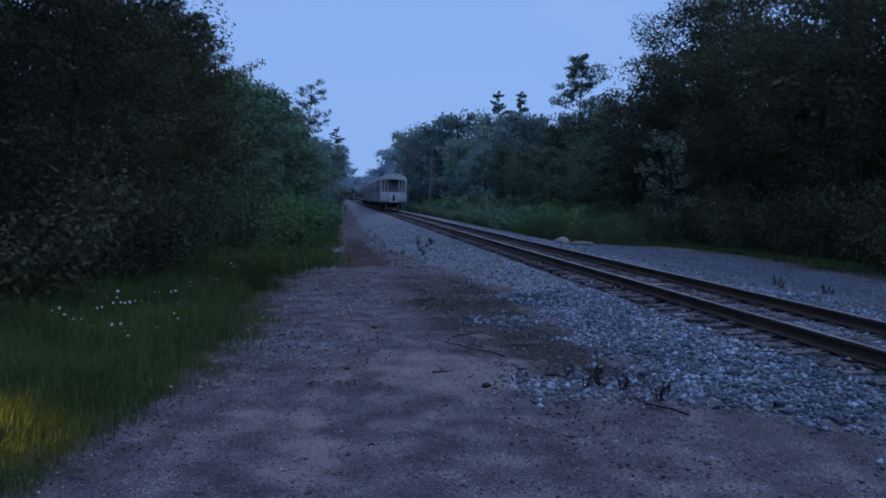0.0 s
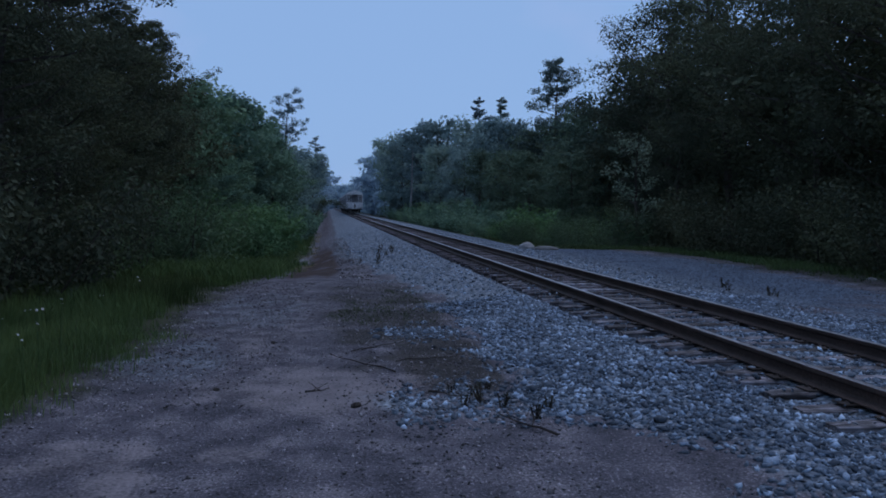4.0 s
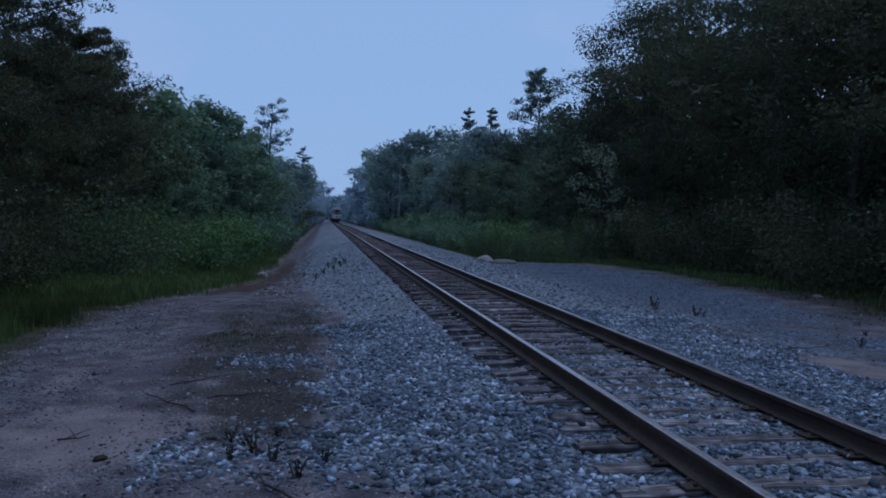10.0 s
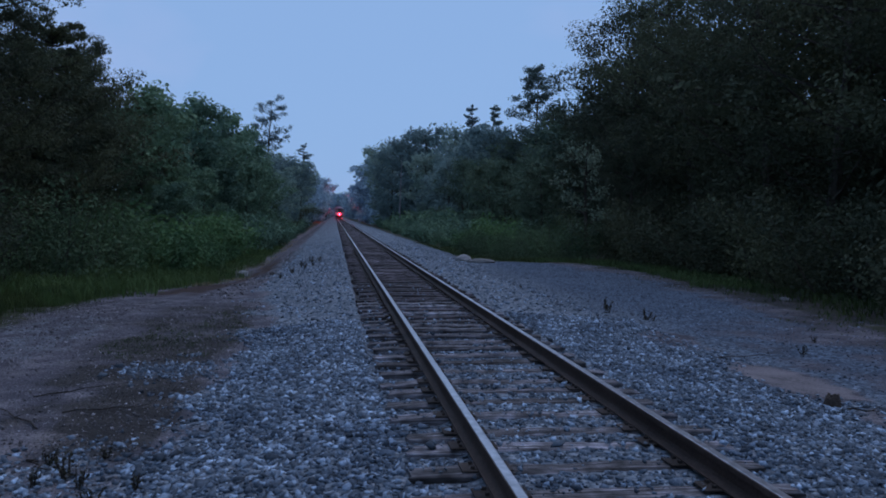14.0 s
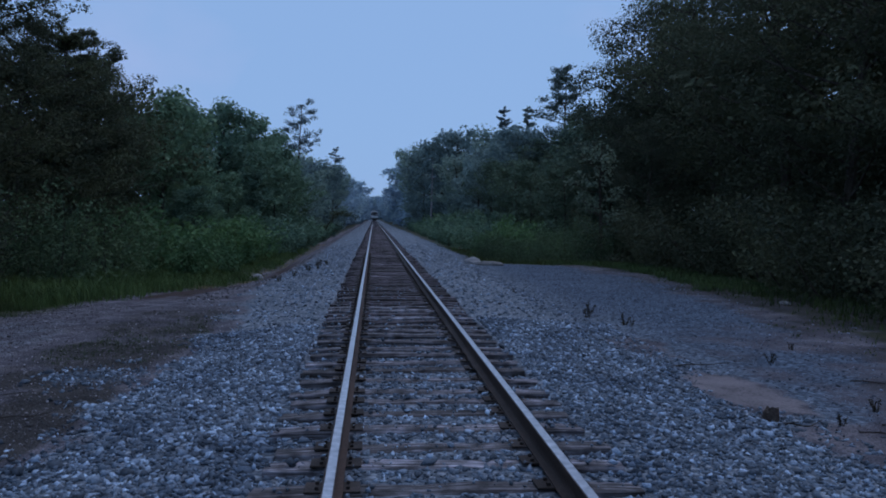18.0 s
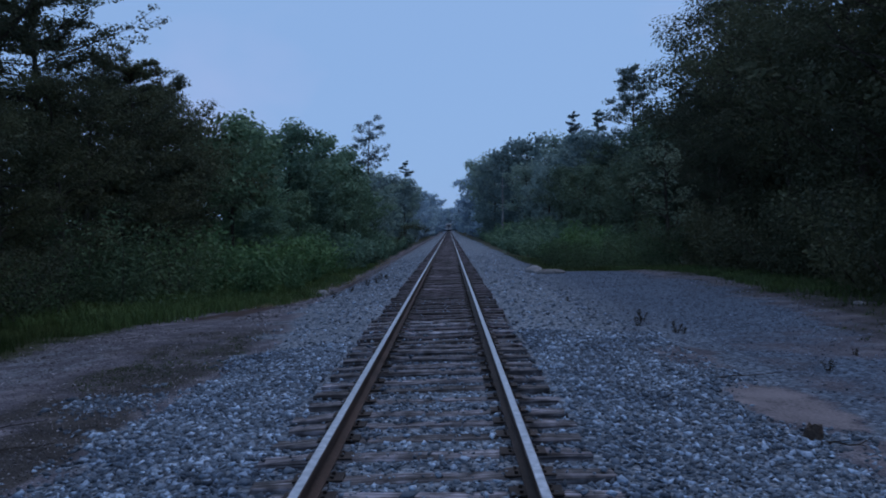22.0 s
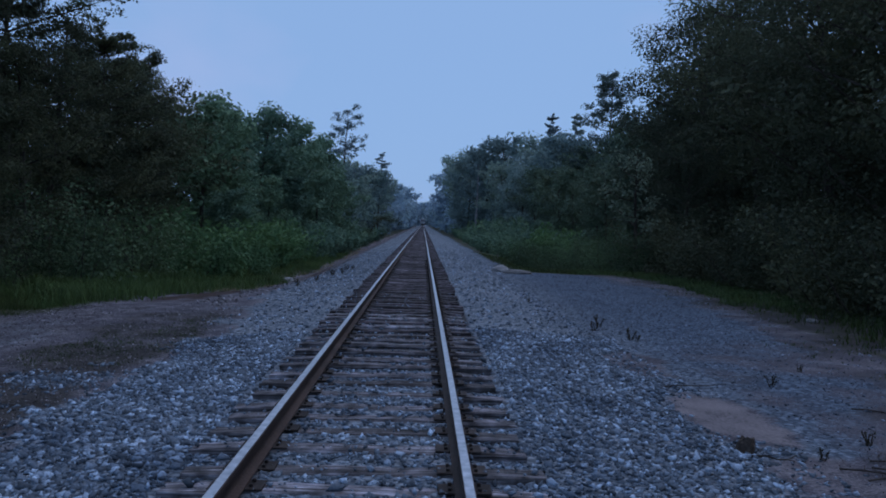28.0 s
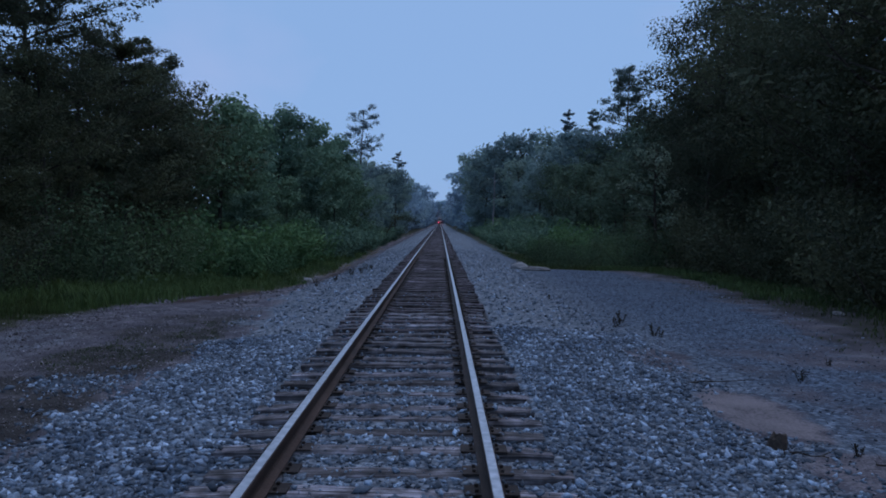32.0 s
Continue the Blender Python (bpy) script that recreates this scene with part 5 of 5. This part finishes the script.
# ---- the train ----
def wheelset():
    bm = bmesh.new()
    tube(bm, (-0.95, 0, 0), (0.95, 0, 0), 0.075, 0.075, 8)
    for s in (-1, 1):
        tube(bm, (s * 0.69, 0, 0), (s * 0.72, 0, 0), 0.455, 0.455, 20)
        tube(bm, (s * 0.72, 0, 0), (s * 0.82, 0, 0), 0.43, 0.42, 20)
    return bm


def truck(car, y, axles=None):
    t = new("truck")
    t.parent = car
    t.matrix_basis = pose(0, y, 0)
    for s in (-1, 1):
        bm = bmesh.new()
        block(bm, s * 1.0 - 0.07, s * 1.0 + 0.07, -1.15, 1.15, 0.52, 0.66, 0.02)
        block(bm, s * 1.0 - 0.06, s * 1.0 + 0.06, -0.45, 0.45, 0.24, 0.36, 0.02)
        block(bm, s * 1.0 - 0.1, s * 1.0 + 0.1, -1.06, -0.72, 0.32, 0.58, 0.03)
        block(bm, s * 1.0 - 0.1, s * 1.0 + 0.1, 0.72, 1.06, 0.32, 0.58, 0.03)
        for sy in (-0.16, 0, 0.16):
            tube(bm, (s * 1.0, sy, 0.34), (s * 1.0, sy, 0.55), 0.06, 0.06, 8)
        part("side_frame", bm, M_CARDARK, t, "black cast side frame with springs")
    bm = bmesh.new()
    block(bm, -1.1, 1.1, -0.2, 0.2, 0.5, 0.78, 0.03)
    part("bolster", bm, M_CARDARK, t)
    for sy in (-0.89, 0.89):
        w = part("wheelset", wheelset(), M_WHEEL, t, "steel wheels on an axle, bright treads")
        w.matrix_basis = pose(0, sy, 0.43)
        if axles is not None:
            axles.append((w, sy))
    return t


AXLES = []


def hopper_car():
    """A covered hopper: sheet sides with ribs, round-shouldered roof with hatches, caged ends with slope sheets, ladders."""
    car = new("hopper_car")
    L = 17.2
    half = [(1.56, 1.05), (1.6, 1.3), (1.6, 3.9), (1.46, 4.22), (1.1, 4.46), (0.5, 4.6), (0.0, 4.64)]
    prof = half + [(-a, b) for a, b in reversed(half[:-1])]
    bm = bmesh.new()
    prism(bm, prof, 1.5, L - 1.5)
    body = part("body", bm, M_CARSIDE, car, "grey steel body, its shaded sides painted darker")
    bm = bmesh.new()
    block(bm, -0.03, 0.06, -0.05, 0.05, 1.1, 3.9)
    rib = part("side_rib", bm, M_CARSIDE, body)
    ribs = [(sd, 1.7 + k * (L - 3.4) / 14) for k in range(15) for sd in (-1, 1)]
    for sd, y in ribs:
        ob = rib if (sd, y) == ribs[0] else new("side_rib", rib.data)
        ob.parent = body
        ob.matrix_basis = pose(sd * 1.6, y, 0, 0, 0, 0 if sd > 0 else 180)
    for y0, y1 in ((0.0, 0.16), (L - 0.16, L)):
        # end frame: roof hoop, corner posts, inner posts, lower plate
        bm = bmesh.new()
        inner = [(a * 0.9, 3.8 + (b - 3.8) * 0.15) for a, b in half[2:]]
        hoop = half[2:] + inner[::-1]
        prism(bm, hoop, y0, y1)
        prism(bm, [(-a, b) for a, b in reversed(hoop)], y0, y1)
        part("end_hoop", bm, M_CAR, car, "rounded roof end")
        for px, pw in ((-1.53, 0.08), (1.53, 0.08), (-0.72, 0.03), (0.72, 0.03), (-1.12, 0.025)):
            bm = bmesh.new()
            block(bm, px - pw, px + pw, y0 + 0.02, y1 - 0.02, 1.1, 3.9)
            part("end_post", bm, M_CAR, car)
        bm = bmesh.new()
        block(bm, -1.62, 1.62, y0, y1, 1.3, 2.35, 0.02)
        part("end_plate", bm, M_CAR, car, "flat grey end plate")
    for y0, y1, z0, z1 in ((0.3, 1.5, 2.2, 4.0), (L - 0.3, L - 1.5, 2.2, 4.0)):
        bm = bmesh.new()
        a = [bm.verts.new(p) for p in ((-1.5, y0, z0), (1.5, y0, z0), (1.5, y1, z1), (-1.5, y1, z1))]
        b = [bm.verts.new((v.co.x, v.co.y, v.co.z - 0.1)) for v in a]
        bm.faces.new(a)
        bm.faces.new(b[::-1])
        for i in range(4):
            bm.faces.new((a[i], b[i], b[(i + 1) % 4], a[(i + 1) % 4]))
        part("slope_sheet", bm, M_SLOPE, car, "sloping end sheet, coloured dark for the shaded opening")
    for y0 in (0.1, L - 1.6):
        bm = bmesh.new()
        prism(bm, [(a, b) for a, b in half[3:]] + [(-a, b) for a, b in reversed(half[3:-1])], y0, y0 + 1.5)
        part("roof_end", bm, M_CAR, car)
    bm = bmesh.new()
    block(bm, -0.3, 0.3, 0.1, L - 0.1, 4.68, 4.72)
    part("roof_walk", bm, M_CAR, car, "grated roof walkway")
    for k in range(4):
        bm = bmesh.new()
        block(bm, 0.4, 1.0, 2.4 + k * 3.4, 4.4 + k * 3.4, 4.48, 4.66, 0.04)
        part("hatch", bm, M_CAR, car)
    for s in (-1, 1):
        bm = bmesh.new()
        for px in (0.0, 0.42):
            tube(bm, (s * (1.5 - px), -0.03, 1.0), (s * (1.5 - px), -0.03, 4.1), 0.02, 0.02, 5)
        for k in range(9):
            tube(bm, (s * 1.5, -0.03, 1.2 + k * 0.33), (s * 1.08, -0.03, 1.2 + k * 0.33), 0.013, 0.013, 5)
        part("ladder", bm, M_CAR, car)
    for k in range(3):
        bm = bmesh.new()
        y = 4.2 + k * 4.4
        top = [bm.verts.new((sx * 1.5, y + sy * 1.9, 1.1)) for sx, sy in ((-1, -1), (1, -1), (1, 1), (-1, 1))]
        low = [bm.verts.new((sx * 0.6, y + sy * 0.5, 0.3)) for sx, sy in ((-1, -1), (1, -1), (1, 1), (-1, 1))]
        bm.faces.new(top[::-1])
        bm.faces.new(low)
        for i in range(4):
            bm.faces.new((top[i], top[(i + 1) % 4], low[(i + 1) % 4], low[i]))
        part("hopper_chute", bm, M_CARDARK, car, "dark discharge chute")
    bm = bmesh.new()
    block(bm, -0.25, 0.25, 0.1, L - 0.1, 0.78, 1.08)
    block(bm, -1.5, 1.5, 0.05, 0.4, 0.92, 1.1)
    block(bm, -1.5, 1.5, L - 0.4, L - 0.05, 0.92, 1.1)
    part("sill", bm, M_CARDARK, car, "black centre sill and end beams")
    for y0, s in ((0.0, -1), (L, 1)):
        bm = bmesh.new()
        block(bm, -0.1, 0.1, min(y0, y0 + s * 0.35), max(y0, y0 + s * 0.35), 0.78, 1.0, 0.02)
        block(bm, -0.2, 0.2, min(y0 + s * 0.3, y0 + s * 0.6), max(y0 + s * 0.3, y0 + s * 0.6), 0.72, 1.04, 0.05)
        part("coupler", bm, M_CARDARK, car)
    truck(car, 2.6, AXLES)
    truck(car, L - 2.6, AXLES)
    return car


M_RED, rn, rl, rb = nodes_of("red_tail_lamp")
rb.inputs["Base Color"].default_value = (0.3, 0.01, 0.01, 1)
rb.inputs["Emission Color"].default_value = (1.0, 0.0006, 0.0012, 1)
rb.inputs["Emission Strength"].default_value = 8000.0

cars = [tagged(hopper_car(), "pale grey covered hopper at the end of the train", "freight car", "train cars")]
for k in range(5):
    cars.append(tagged(copy_thing(cars[0], pose(0, 18.2 * (k + 1), 0)), "pale grey covered hopper coupled in the train", "freight car", "train cars"))

# flashing tail marker: a lamp drum that turns behind a slot in its housing
marker = new("tail_marker")
marker.parent = cars[0]
marker.matrix_basis = pose(0.0, -0.42, 1.62) @ Matrix.Scale(2.0, 4)
for a, b, c, d in ((-0.26, 0.26, 0.2, 0.26), (-0.26, 0.26, -0.26, -0.2)):
    bm = bmesh.new()
    block(bm, a, b, -0.2, 0.24, c, d, 0.01)
    part("marker_cover", bm, M_BLACK, marker)
for s in (-1, 1):
    bm = bmesh.new()
    block(bm, min(s * 0.21, s * 0.26), max(s * 0.21, s * 0.26), -0.2, 0.24, -0.2, 0.2)
    block(bm, min(s * 0.062, s * 0.21), max(s * 0.062, s * 0.21), -0.2, -0.154, -0.2, 0.2)
    part("marker_side", bm, M_BLACK, marker)
bm = bmesh.new()
for s in (-1, 1):
    block(bm, min(s * 0.064, s * 0.27), max(s * 0.064, s * 0.27), -0.212, -0.204, -0.27, 0.27)
    block(bm, -0.064, 0.064, -0.212, -0.204, min(s * 0.18, s * 0.27), max(s * 0.18, s * 0.27))
part("marker_face", bm, M_CAR, marker, "pale grey face plate with an upright slot")
bm = bmesh.new()
block(bm, -0.26, 0.26, 0.2, 0.24, -0.2, 0.2)
part("marker_back", bm, M_BLACK, marker)
bm = bmesh.new()
tube(bm, (0, 0, -0.19), (0, 0, 0.19), 0.14, 0.14, 24)
drum = part("lamp_drum", bm, M_BLACK, marker, "turning black drum")
bm = bmesh.new()
R, arcs = 0.152, 8
top, low, top2, low2 = [], [], [], []
for i in range(arcs + 1):
    a = radians(-90 - 15 + 30 * i / arcs)
    for lst, r, z in ((top, R, 0.16), (low, R, -0.16), (top2, R - 0.006, 0.16), (low2, R - 0.006, -0.16)):
        lst.append(bm.verts.new((r * math.cos(a), r * math.sin(a), z)))
for i in range(arcs):
    bm.faces.new((low[i], low[i + 1], top[i + 1], top[i]))
    bm.faces.new((low2[i + 1], low2[i], top2[i], top2[i + 1]))
part("red_lens", bm, M_RED, drum, "glowing red lens")


# ---- what moves ----
def motions():
    start, speed = 97.0, 15.0
    for k, car in enumerate(cars):
        y = start + 18.2 * k
        walk(car, [(0.0, pose(0, y, 0)), (16.0, pose(0, y + 16 * speed, 0)), (32.0, pose(0, y + 32 * speed, 0))])
    # the rear car's wheels roll on the rails, 80 degrees from row to row
    turn = speed / 0.43 * 180 / math.pi
    step = 80.0 / turn
    for axle, y in AXLES[:2]:
        rows, n = [], 0
        while n * step < 31.99:
            rows.append((n * step, pose(0, y, 0.43) @ Matrix.Rotation(-radians(n * 80.0), 4, "X")))
            n += 1
        rows.append((32.0, pose(0, y, 0.43) @ Matrix.Rotation(-radians(32.0 * turn), 4, "X")))
        walk(axle, rows)
    period, first = 1.5135, 0.33
    rows, n = [], 0
    step = period / 5
    while n * step < 32.0:
        rows.append((n * step, pose(0, 0, 0, 0, 0, (n * step - first) / period * 360)))
        n += 1
    rows.append((32.0, pose(0, 0, 0, 0, 0, (32.0 - first) / period * 360)))
    walk(drum, rows)


motions()
